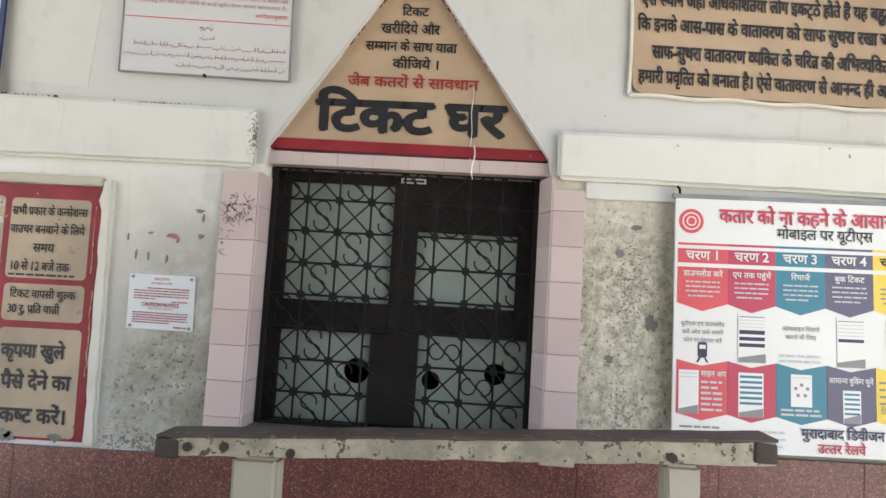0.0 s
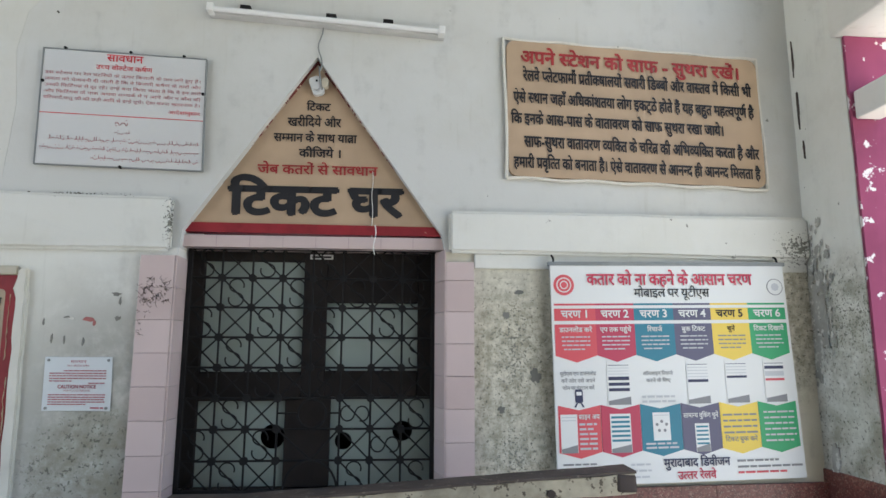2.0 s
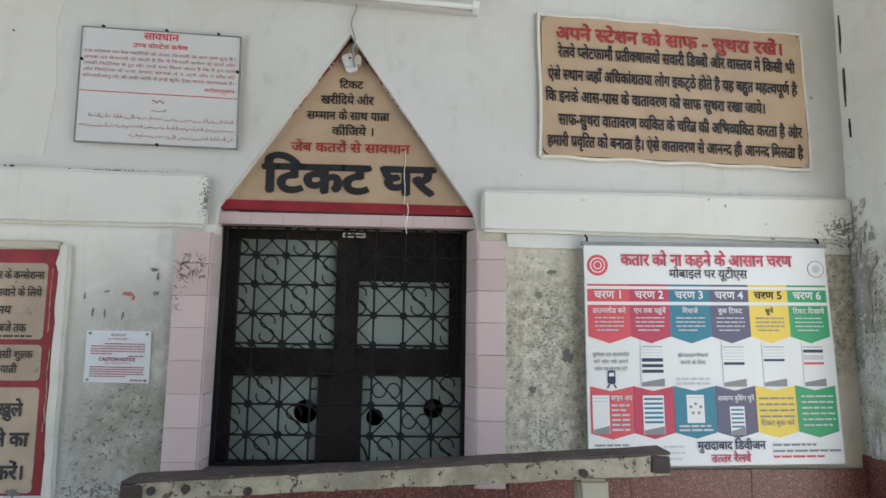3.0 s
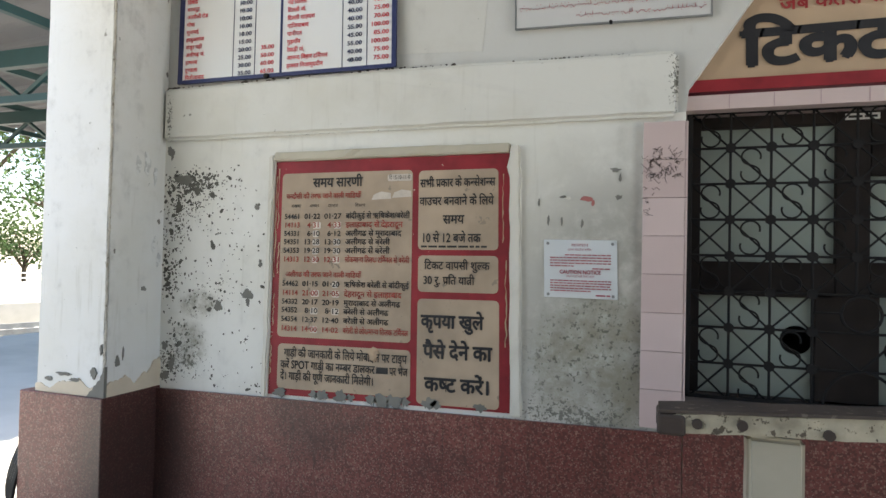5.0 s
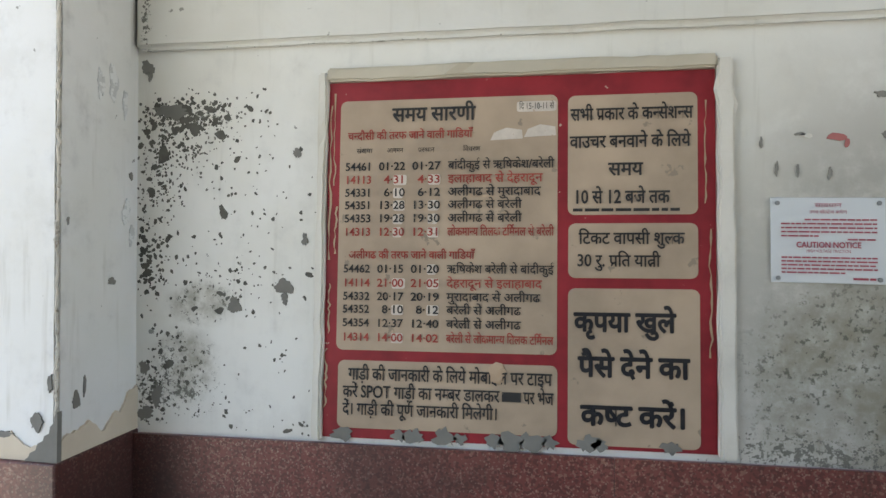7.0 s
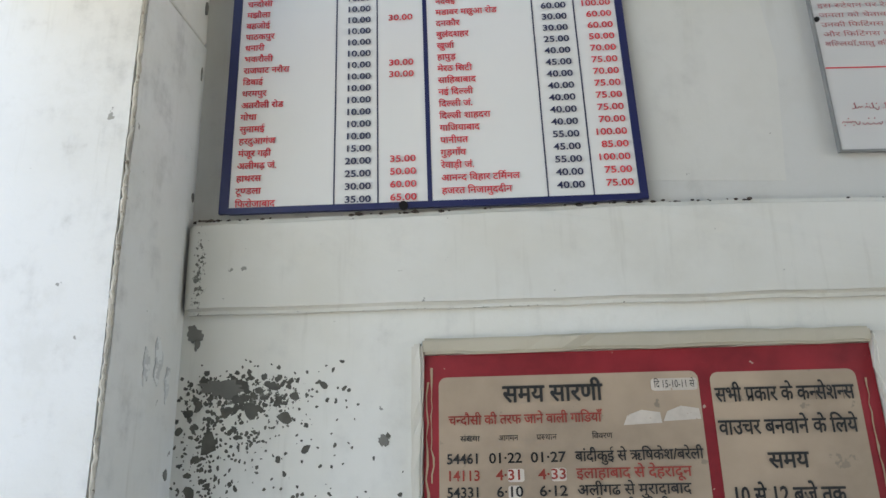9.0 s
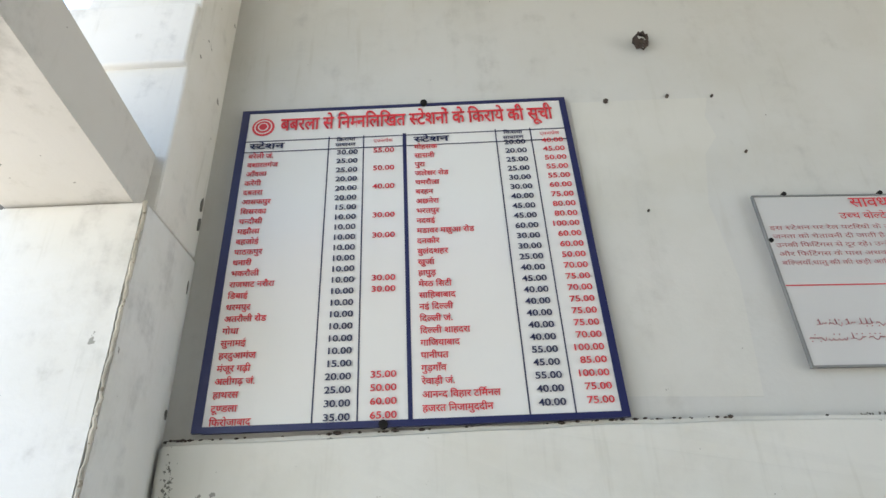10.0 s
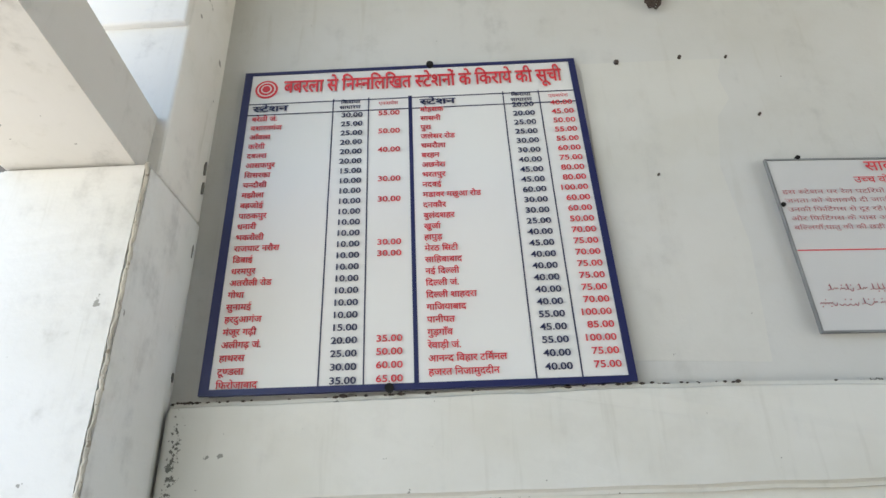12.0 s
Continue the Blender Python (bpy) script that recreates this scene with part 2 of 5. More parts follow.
M_POST = painted("cream_painted_post", (0.49, 0.45, 0.355), 0.55, 0.18, 10, 0.4, 0.15, worn=(0.25, 0.22, 0.18), worn_level=0.72)
M_SLAB_TOP = painted("brown_worn_slab_top", (0.085, 0.066, 0.055), 0.7, 0.45, 26, 0.4, 0.3, worn=(0.17, 0.14, 0.115), worn_level=0.61)
M_MAGENTA = painted("magenta_limewash", (0.28, 0.06, 0.125), 0.75, 0.3, 9, 0.2, 0.3, worn=(0.75, 0.7, 0.7), worn_level=0.585)
M_FLOOR = painted("grey_platform_paving", (0.44, 0.43, 0.395), 0.7, 0.2, 4, 0.3, 0.2)
# darker than the platform paving, to throw less light up the wall
M_HALL_FLOOR = painted("dark_hall_paving", (0.22, 0.205, 0.185), 0.6, 0.25, 5, 0.35, 0.2)
M_GROUND = painted("pale_dusty_ground", (0.42, 0.38, 0.31), 0.9, 0.2, 0.8, 0.2, 0.3)
M_BALLAST = painted("grey_ballast", (0.22, 0.20, 0.18), 0.9, 0.5, 30, 0.2, 0.8)
M_GREEN = painted("dark_green_steel_paint", (0.008, 0.036, 0.036), 0.45, 0.2, 10, 0.4, 0.1)
M_SHEET = painted("weathered_roof_sheet", (0.12, 0.12, 0.125), 0.6, 0.3, 3, 0.4, 0.1)
M_RUBBER = plain("black_rubber", (0.012, 0.012, 0.012), 0.5)
M_WHITEWIRE = plain("white_cable", (0.70, 0.69, 0.66), 0.5)
M_TUBE = plain("unlit_tube_glass", (0.75, 0.76, 0.76), 0.25)
M_BATTEN = painted("grey_white_batten", (0.55, 0.55, 0.54), 0.4, 0.15, 20, 0.5, 0.05)
M_SILVER = painted("silver_painted_mast", (0.55, 0.57, 0.58), 0.4, 0.1, 10, 0.5, 0.05)
M_LEAF = painted("green_leaves", (0.055, 0.10, 0.025), 0.6, 0.5, 1.5, 0.3, 0.0)
M_BARK = painted("brown_bark", (0.10, 0.075, 0.05), 0.9, 0.3, 12, 0.2, 0.5)


# ---- mesh helpers ----
def mesh_of(bm, name, material):
    bmesh.ops.recalc_face_normals(bm, faces=bm.faces)
    me = bpy.data.meshes.new(name)
    bm.to_mesh(me)
    bm.free()
    me.materials.append(material)
    return me


def part(name, bm, material, parent=None, label=""):
    ob = new(name, mesh_of(bm, name, material))
    ob.parent = parent
    if label:
        tagged(ob, label)
    return ob


def thing(name, label, category, at=None, group="", kind=""):
    ob = new(name)
    ob.empty_display_size = 0.1
    if at is not None:
        ob.matrix_world = at
    return tagged(ob, label, category, group, kind)


def box(bm, x0, x1, y0, y1, z0, z1, bevel=0.0):
    vs = [bm.verts.new((x, y, z)) for x in (x0, x1) for y in (y0, y1) for z in (z0, z1)]
    fs = []
    for idx in ((0, 1, 3, 2), (4, 6, 7, 5), (0, 4, 5, 1), (2, 3, 7, 6), (0, 2, 6, 4), (1, 5, 7, 3)):
        fs.append(bm.faces.new([vs[k] for k in idx]))
    if bevel:
        es = list({e for f in fs for e in f.edges})
        bmesh.ops.bevel(bm, geom=es, offset=bevel, segments=2, affect="EDGES", profile=0.5)
    return bm


def boxed(*args, bevel=0.0):
    return box(bmesh.new(), *args, bevel=bevel)


def slab_xz(bm, outline, y0, y1, bevel=0.0):
    """Extrudes an outline of (x, z) from y0 (front) to y1 (back)."""
    front = [bm.verts.new((x, y0, z)) for x, z in outline]
    back = [bm.verts.new((x, y1, z)) for x, z in outline]
    n = len(outline)
    f = bm.faces.new(front)
    bm.faces.new(list(reversed(back)))
    for k in range(n):
        bm.faces.new((front[k], back[k], back[(k + 1) % n], front[(k + 1) % n]))
    if bevel:
        bmesh.ops.bevel(bm, geom=list(f.edges), offset=bevel, segments=2, affect="EDGES", profile=0.5)
    return bm


def rough_edges(bm, amount, scale=7.0, cuts=0):
    """Uneven plaster: shifts the points a little."""
    if cuts:
        bmesh.ops.subdivide_edges(bm, edges=bm.edges[:], cuts=cuts, use_grid_fill=True)
    for v in bm.verts:
        n = noise.noise_vector(v.co * scale)
        v.co += n * amount
    return bm


def rod(bm, points, r, sides=8, closed=False):
    """A round bar along points."""
    pts = [Vector(p) for p in points]
    rings = []
    n = len(pts)
    up = Vector((0, 1, 0))
    for k, p in enumerate(pts):
        a = pts[(k - 1) % n] if (closed or k > 0) else p
        b = pts[(k + 1) % n] if (closed or k < n - 1) else p
        d = (b - a).normalized()
        s = d.cross(up)
        if s.length < 1e-3:
            s = d.cross(Vector((1, 0, 0)))
        s.normalize()
        u = s.cross(d).normalized()
        rings.append([bm.verts.new(p + r * (math.cos(2 * math.pi * i / sides) * s + math.sin(2 * math.pi * i / sides) * u)) for i in range(sides)])
    for k in range(n if closed else n - 1):
        A, B = rings[k], rings[(k + 1) % n]
        for i in range(sides):
            bm.faces.new((A[i], A[(i + 1) % sides], B[(i + 1) % sides], B[i]))
    if not closed:
        bm.faces.new(rings[0])
        bm.faces.new(list(reversed(rings[-1])))
    return bm


def disc_y(bm, x, z, r, y0, y1, n=20):
    return slab_xz(bm, [(x + r * math.cos(2 * math.pi * k / n), z + r * math.sin(2 * math.pi * k / n)) for k in range(n)], y0, y1)


def round_rect(x0, x1, z0, z1, r, n=4):
    pts = []
    for cx, cz, a in ((x1 - r, z1 - r, 0), (x0 + r, z1 - r, 90), (x0 + r, z0 + r, 180), (x1 - r, z0 + r, 270)):
        for k in range(n + 1):
            b = radians(a + 90 * k / n)
            pts.append((cx + r * math.cos(b), cz + r * math.sin(b)))
    return pts


def ring_xz(bm, x, z, r, y, t, n=24):
    return rod(bm, [(x + r * math.cos(2 * math.pi * k / n), y, z + r * math.sin(2 * math.pi * k / n)) for k in range(n)], t, 6, closed=True)


# ---- floor, walls, pilasters, ceiling ----
def setting(name, bm, material, label, category):
    return tagged(part(name, bm, material), label, category, kind="structure")


setting("ground", boxed(-400, 400, -400, 400, -1.3, -0.95), M_GROUND, "pale dusty ground reaching to the horizon", "ground")
setting("platform", boxed(-12.5, 12, -9, 26, -0.95, -0.004), M_FLOOR, "grey paved station platform in daylight", "platform")
setting("floor", boxed(-3.98, 3.02, -1.8, 3.0, -0.003, 0.003), M_HALL_FLOOR, "unseen paved floor before the ticket window, darkened to cut bounce", "floor")

# upper wall with the notch of the window and the pediment
NOTCH = [(-0.70, 1.0), (-0.69, 2.36), (-0.041, 3.322), (0.64, 2.35), (0.66, 1.0)]
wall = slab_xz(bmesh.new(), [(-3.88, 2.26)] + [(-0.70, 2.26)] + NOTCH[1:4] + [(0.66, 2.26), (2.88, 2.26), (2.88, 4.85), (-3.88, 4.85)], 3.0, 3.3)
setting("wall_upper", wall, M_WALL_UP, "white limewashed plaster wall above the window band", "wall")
setting("wall_lower_left", boxed(-3.88, -0.70, 2.992, 3.3, 0, 2.26), M_WALL_LEFT, "flaking white limewashed wall with grey damp patches", "wall")
setting("wall_lower_right", boxed(0.66, 2.88, 3.0, 3.3, 0, 2.26), M_WALL_RIGHT, "mouldy cream limewashed wall with dark spots", "wall")
setting("wall_under_window", boxed(-0.70, 0.66, 3.0, 3.3, 0, 1.0), M_WALL_RIGHT, "plain plaster wall under the ticket window", "wall")
bm = slab_xz(bmesh.new(), [(-3.425, 2.240), (-0.735, 2.240), (-0.735, 2.516), (-2.0, 2.542), (-3.425, 2.534)], 2.955, 3.0)
bmesh.ops.subdivide_edges(bm, edges=[e for e in bm.edges if e.calc_length() > 1], cuts=30)
for v in bm.verts:
    v.co += noise.noise_vector(v.co * 5) * 0.005
bmesh.ops.bevel(bm, geom=[e for e in bm.edges if e.is_manifold and e.calc_face_angle(0) > 1], offset=0.018, segments=3, affect="EDGES")
setting("band_left", bm, M_BAND, "white plaster band standing proud of the wall", "trim")
bm = slab_xz(bmesh.new(), [(0.675, 2.252), (2.655, 2.232), (2.655, 2.474), (0.675, 2.474)], 2.95, 3.0)
bmesh.ops.subdivide_edges(bm, edges=[e for e in bm.edges if e.calc_length() > 1], cuts=24)
for v in bm.verts:
    v.co += noise.noise_vector(v.co * 5) * 0.005
bmesh.ops.bevel(bm, geom=[e for e in bm.edges if e.is_manifold and e.calc_face_angle(0) > 1], offset=0.018, segments=3, affect="EDGES")
setting("band_right", bm, M_BAND, "white plaster band with a grimy right end", "trim")

setting("ledge_right", rough_edges(boxed(0.812, 2.64, 2.982, 3.0, 2.172, 2.25, bevel=0.006), 0.002, 9), M_BAND, "clean white ledge under the plaster band", "trim")

# pilaster at the platform end, with its bracket
bm = boxed(-3.895, -3.434, 2.622, 3.35, 0, 3.172)
bmesh.ops.subdivide_edges(bm, edges=[e for e in bm.edges if e.calc_length() > 1], cuts=60)
for v in bm.verts:
    v.co += noise.noise_vector(v.co * 6) * 0.003
bmesh.ops.bevel(bm, geom=[e for e in bm.edges if e.is_manifold and e.calc_face_angle(0) > 1], offset=0.012, segments=2, affect="EDGES")
setting("pilaster_left", bm, M_PILASTER, "white limewashed corner pilaster with flaking foot", "pilaster")
rng = random.Random(14)
bm = rod(bmesh.new(), [(-3.4385 + rng.uniform(-0.0015, 0.0015), 2.6265 + rng.uniform(-0.0015, 0.0015), 0.9 + 2.27 * k / 220) for k in range(221)], 0.006, 7)
for v in bm.verts:
    v.co += noise.noise_vector(v.co * 55) * 0.0045 + noise.noise_vector(v.co * 9) * 0.002
setting("pilaster_arris", bm, M_ARRIS, "chipped and grubby plaster corner of the pilaster", "plaster")
setting("pilaster_left_upper", boxed(-3.885, -3.438, 2.69, 3.35, 3.173, 4.85, bevel=0.01), M_CONCRETE, "white limewashed upper shaft of the pilaster", "pilaster")
bm = boxed(-3.88, -3.485, -1.798, 2.705, 3.174, 3.39)
for v in bm.verts:
    if v.co.x > -3.6 and v.co.y < 0:
        v.co.x += 0.34
setting("beam_left", rough_edges(bm, 0.005, 4, 4), M_BEAM, "stained white concrete beam running out from the pilaster", "beam")
setting("capital_left", boxed(-4.4, -3.442, 2.665, 3.36, 3.79, 4.1, bevel=0.01), M_CONCRETE, "white limewashed beam end on the pilaster", "beam")

# pilaster at the other end, magenta on its outer face
bm = boxed(2.65, 2.90, 2.585, 3.35, 0, 4.85)
bmesh.ops.subdivide_edges(bm, edges=[e for e in bm.edges if e.calc_length() > 1], cuts=40)
for v in bm.verts:
    v.co += noise.noise_vector(v.co * 6) * 0.005
setting("pilaster_right", bm, M_PILASTER_R, "grey-white plaster pilaster with a bare cement patch", "pilaster")
setting("pilaster_face", rough_edges(boxed(2.655, 2.905, 2.565, 2.583, 1.15, 3.334), 0.003, 8, 6), M_MAGENTA, "flaking magenta paint coat on the pilaster front", "paint")
setting("capital_right", boxed(2.60, 2.98, 2.1, 2.60, 3.335, 3.75, bevel=0.012), M_CONCRETE, "white limewashed concrete beam under the canopy", "beam")
setting("tie_beam", boxed(2.67, 2.80, -1.798, 2.563, 2.89, 3.035, bevel=0.008), M_CONCRETE, "grey-white tie beam running out from the pilaster", "beam")

# terrazzo dado
def dado(name, joints, tops, y1, label):
    """A row of slabs; tops: height of the upper edge at the first and the last joint."""
    root = tagged(new(name), label, "dado", kind="structure")
    a, b = joints[0], joints[-1]

    def top(x):
        return tops[0] + (tops[1] - tops[0]) * (x - a) / (b - a)

    part("bedding", slab_xz(bmesh.new(), [(a + 0.004, 0), (b - 0.004, 0), (b - 0.004, top(b) - 0.004), (a + 0.004, top(a) - 0.004)], 2.972, y1), M_GROUT, root)
    for x0, x1 in zip(joints, joints[1:]):
        q0, q1 = x0 + 0.0006, x1 - 0.0006
        part("slab", slab_xz(bmesh.new(), [(q0, 0.002), (q1, 0.002), (q1, top(q1)), (q0, top(q0))], 2.961, 2.973, bevel=0.0015), M_TERRAZZO, root)
    return root


dado("dado_left", (-3.422, -1.745, -0.70), (0.868, 0.905), 2.992, "polished red terrazzo dado slabs with grime")
dado("dado_middle", (-0.698, 0.06, 0.818), (0.985, 0.988), 2.9985, "polished red terrazzo dado slabs under the ticket window")
dado("dado_right", (0.82, 1.43, 2.04, 2.64), (1.06, 1.085), 2.9985, "polished red terrazzo dado slabs under the poster")
setting("dado_pilaster_left", boxed(-3.985, -3.424, 2.602, 3.36, 0, 0.878, bevel=0.006), M_TERRAZZO, "red terrazzo casing round the pilaster foot", "dado")
setting("dado_pilaster_right", boxed(2.642, 2.93, 2.56, 3.36, 0, 1.148, bevel=0.006), M_TERRAZZO, "red terrazzo casing round the pilaster foot", "dado")
# unseen ceiling, added to keep skylight off the window wall
setting("ceiling", boxed(-3.9, 2.95, -2.1, 3.4, 4.86, 5.0), M_CEILING, "unseen ceiling of the station hall, darkened to cut bounced light", "ceiling")
# unseen wall, added to block light from the front and leave the ends open
setting("wall_opposite", boxed(-3.88, 2.92, -2.1, -1.8, 0, 4.85), M_FAR_WALL, "unseen dark grey wall added across the hall to hold back light", "wall")
setting("dado_opposite", boxed(-3.88, 2.92, -1.8, -1.77, 0, 0.9, bevel=0.004), M_TERRAZZO, "red terrazzo dado across the hall", "dado")


# ---- lettering ----
GLYPHS = {}
font_curve = bpy.data.curves.new("lettering_source", "FONT")
font_curve.resolution_u = 3
font_ob = bpy.data.objects.new("lettering_source", font_curve)


def outline_of(s, bold):
    font_curve.body = s
    font_curve.offset = bold
    me = font_ob.to_mesh()
    verts = [(v.co.x, v.co.y) for v in me.vertices]
    faces = [tuple(p.vertices) for p in me.polygons]
    font_ob.to_mesh_clear()
    return verts, faces


def glyph(ch, bold=0.0):
    key = (ch, bold)
    if key not in GLYPHS:
        verts, faces = outline_of(ch, bold) if ch != " " else ([], [])
        ref = min(x for x, y in outline_of("|", 0.0)[0])
        both = outline_of(ch + "|", 0.0)[0]
        low = sorted(x for x, y in both if abs(y + 0.23) < 2e-3)
        adv = low[-2] - ref
        GLYPHS[key] = (verts, faces, adv)
    return GLYPHS[key]


def half_glyph(ch, bold=0.0):
    """The joined form of a consonant: its right stem cut away."""
    key = ("half", ch, bold)
    if key not in GLYPHS:
        verts, faces, adv = glyph(ch, bold)
        cut = adv - (0.11 if ch in "कफ" else 0.17)
        bm = bmesh.new()
        vs = [bm.verts.new((x, y, 0)) for x, y in verts]
        for f in faces:
            try:
                bm.faces.new([vs[k] for k in f])
            except ValueError:
                pass
        bmesh.ops.bisect_plane(bm, geom=bm.verts[:] + bm.edges[:] + bm.faces[:], plane_co=(cut, 0, 0), plane_no=(1, 0, 0), clear_outer=True)
        bm.verts.index_update()
        GLYPHS[key] = ([(v.co.x, v.co.y) for v in bm.verts], [tuple(v.index for v in f.verts) for f in bm.faces], cut)
        bm.free()
    return GLYPHS[key]


HALANT, REPH = "\u094d", "reph"
MARKS = set("\u0901\u0902\u0903\u093c\u093e\u093f\u0940\u0941\u0942\u0943\u0945\u0947\u0948\u0949\u094b\u094c")


def is_letter(c):
    return "\u0904" <= c <= "\u0939" or "\u0958" <= c <= "\u0961"


def compose(text, bold=0.0):
    """Lays a line of Devanagari or Latin out by hand; gives verts, faces and width in font units."""
    V, F, pen = [], [], 0.0

    def put(g, dx=0.0, mirror=None, dy=0.0):
        base = len(V)
        for x, y in g[0]:
            V.append(((mirror - x if mirror is not None else x) + pen + dx, y + dy))
        F.extend(tuple(base + k for k in f) for f in g[1])

    i = 0
    while i < len(text):
        c = text[i]
        if not is_letter(c):
            g = glyph(c, bold)
            put(g)
            pen += g[2] if c != " " else 0.26
            i += 1
            continue
        run = [c]
        i += 1
        while i + 1 < len(text) and text[i] == HALANT and is_letter(text[i + 1]):
            run.append(text[i + 1])
            i += 2
        marks = []
        while i < len(text) and text[i] in MARKS:
            marks.append(text[i])
            i += 1
        reph = len(run) > 1 and run[0] == "र"
        if reph:
            run = run[1:]
        if "\u093f" in marks:
            g = glyph("\u093f", bold)
            put(g)
            pen += g[2]
        k = 0
        while k < len(run):
            last = k == len(run) - 1
            ra = k + 1 < len(run) and run[k + 1] == "र"
            if last or ra:
                g = glyph(run[k], bold)
                put(g)
                pen += g[2]
                if ra:
                    put(glyph(HALANT, bold), -0.30, mirror=0.0, dy=0.28)
                    k += 1
            elif run[k] in "टठडदहछढ":
                g = glyph(run[k], bold)
                put(g)
                pen += g[2]
                put(glyph(HALANT, bold), -0.2)
            else:
                g = half_glyph(run[k], bold)
                put(g)
                pen += g[2]
            k += 1
        for mk in marks:
            if mk == "\u093f":
                continue
            g = glyph(mk, bold)
            put(g)
            pen += g[2]
        if reph:
            put(glyph("\u0947", bold), -0.5, mirror=0.0)
    return V, F, max(pen, 1e-3)


def write(parent, text, x, z, h, material, width=None, align="l", bold=0.0, y=-0.004, name="word", max_width=None):
    """One line of lettering on a board, word by word. x, z: where its base line begins; h: from base line to head line."""
    words, w = [], 0.0
    for k, word in enumerate(text.split(" ")):
        if k:
            w += 0.26
        if word:
            V, F, adv = compose(word, min(bold, 0.01))
            words.append((w, V, F))
            w += adv
    deva = any(is_letter(c) for c in text)
    s = h / (0.622 if deva else 0.69)
    sx = width / w if width else s
    if max_width and sx * w > max_width:
        sx = max_width / w
    off = {"l": 0, "c": -0.5 * w * sx, "r": -w * sx}[align]
    d = max(0.0, bold - 0.01)
    shifts = [(0, 0)] if d <= 0 else [(0, 0), (-d, 0.3 * d), (d, -0.3 * d), (0.3 * d, d), (-0.3 * d, -d)]
    for start, V, F in words:
        verts, faces = [], []
        for k, (da, db) in enumerate(shifts):
            base = len(verts)
            verts += [(x + off + (start + a + da) * sx, y - 0.00025 * k, z + (b + db) * s) for a, b in V]
            faces += [tuple(base + q for q in f) for f in F]
        me = bpy.data.meshes.new(name)
        me.from_pydata(verts, [], faces)
        me.materials.append(material)
        new(name, me).parent = parent


def bars(parent, x0, x1, z, h, material, rng, y=-0.004, name="text_line"):
    """A line of print too small to read: word-long bars."""
    bm = bmesh.new()
    x = x0
    while x < x1 - h:
        w = min(h * rng.uniform(1.4, 5.0), x1 - x)
        box(bm, x, x + w, y, y + 0.001, z, z + h * 0.72)
        x += w + h * 0.55
    return part(name, bm, material, parent)


def flat(parent, name, outline, material, y=-0.002, label="", t=0.0012):
    return part(name, slab_xz(bmesh.new(), outline, y, y + t), material, parent, label)


def rect(x0, x1, z0, z1):
    return [(x0, z0), (x1, z0), (x1, z1), (x0, z1)]


def out_of_square(ob, box_xz, bl, br, tr, tl):
    """Draws a board's rectangle (x0, x1, z0, z1) to four corners (x, z), as hand-hung and hand-painted boards are never square."""
    x0, x1, z0, z1 = box_xz
    for child_ob in ob.children:
        for v in child_ob.data.vertices:
            u, w = (v.co.x - x0) / (x1 - x0), (v.co.z - z0) / (z1 - z0)
            for axis, k in ((0, 0), (2, 1)):
                low = bl[k] + (br[k] - bl[k]) * u
                v.co[axis] = low + (tl[k] + (tr[k] - tl[k]) * u - low) * w


def at_board(x, y, z, slope=0.0, lean=0.0):
    return pose(x, y, z, lean, 0, 0) @ pose(0, 0, 0, 0, -math.degrees(math.atan(slope)), 0)


def screws(parent, spots, r=0.008, y=-0.002, material=None):
    for x, z in spots:
        part("screw", disc_y(bmesh.new(), x, z, r, y - 0.005, y, 10), material or M_STEEL, parent)


M_PALERED = plain("pale_red_print", (0.42, 0.13, 0.14), 0.5)

# ---- pediment over the ticket window ----
pediment = thing("pediment_sign", "tan painted triangular pediment with black Hindi lettering", "sign", pose(0, 3.055, 0))
TRI = [(-0.725, 2.385), (0.675, 2.385), (-0.024, 3.375)]
part("panel", slab_xz(bmesh.new(), TRI, 0, 0.06), M_TAN, pediment)
part("stripe", slab_xz(bmesh.new(), [(-0.72, 2.338), (0.67, 2.333), (0.67, 2.386), (-0.72, 2.391)], -0.012, 0.05), M_RED, pediment, "dark red stripe")
for a, b2 in (((-0.705, 2.37), (-0.024, 3.345)), ((0.662, 2.36), (-0.024, 3.345))):
    bm = rod(bmesh.new(), [(a[0] + (b2[0] - a[0]) * k / 12 + 0.004 * math.sin(k * 2.1), -0.006, a[1] + (b2[1] - a[1]) * k / 12) for k in range(13)], 0.013, 6)
    part("edge", bm, M_DARKRED, pediment, "worn dark red plaster edge")
write(pediment, "टिकट", -0.082, 3.047, 0.041, M_INK, 0.13, bold=0.022)
write(pediment, "खरीदिये और", -0.183, 2.953, 0.046, M_INK, 0.29, bold=0.020)
write(pediment, "सम्मान के साथ यात्रा", -0.255, 2.862, 0.044, M_INK, 0.45, bold=0.020)
write(pediment, "कीजिये ।", -0.117, 2.773, 0.044, M_INK, 0.232, bold=0.020)
write(pediment, "जेब कतरों से सावधान", -0.335, 2.675, 0.048, M_INK_RED, 0.645, bold=0.020)
write(pediment, "टिकट घर", -0.478, 2.445, 0.148, M_INK, 0.92, bold=0.045)
part("run_of_paint", rod(bmesh.new(), [(0.285 + 0.003 * math.sin(k), -0.004, 2.70 - 0.03 * k) for k in range(14)], 0.0022, 5), M_WHITEWIRE, pediment, "pale dried run of limewash")

out_of_square(pediment, (-0.72, 0.67, 2.336, 3.375), (-0.715, 2.352), (0.652, 2.350), (0.640, 3.352), (-0.724, 3.352))

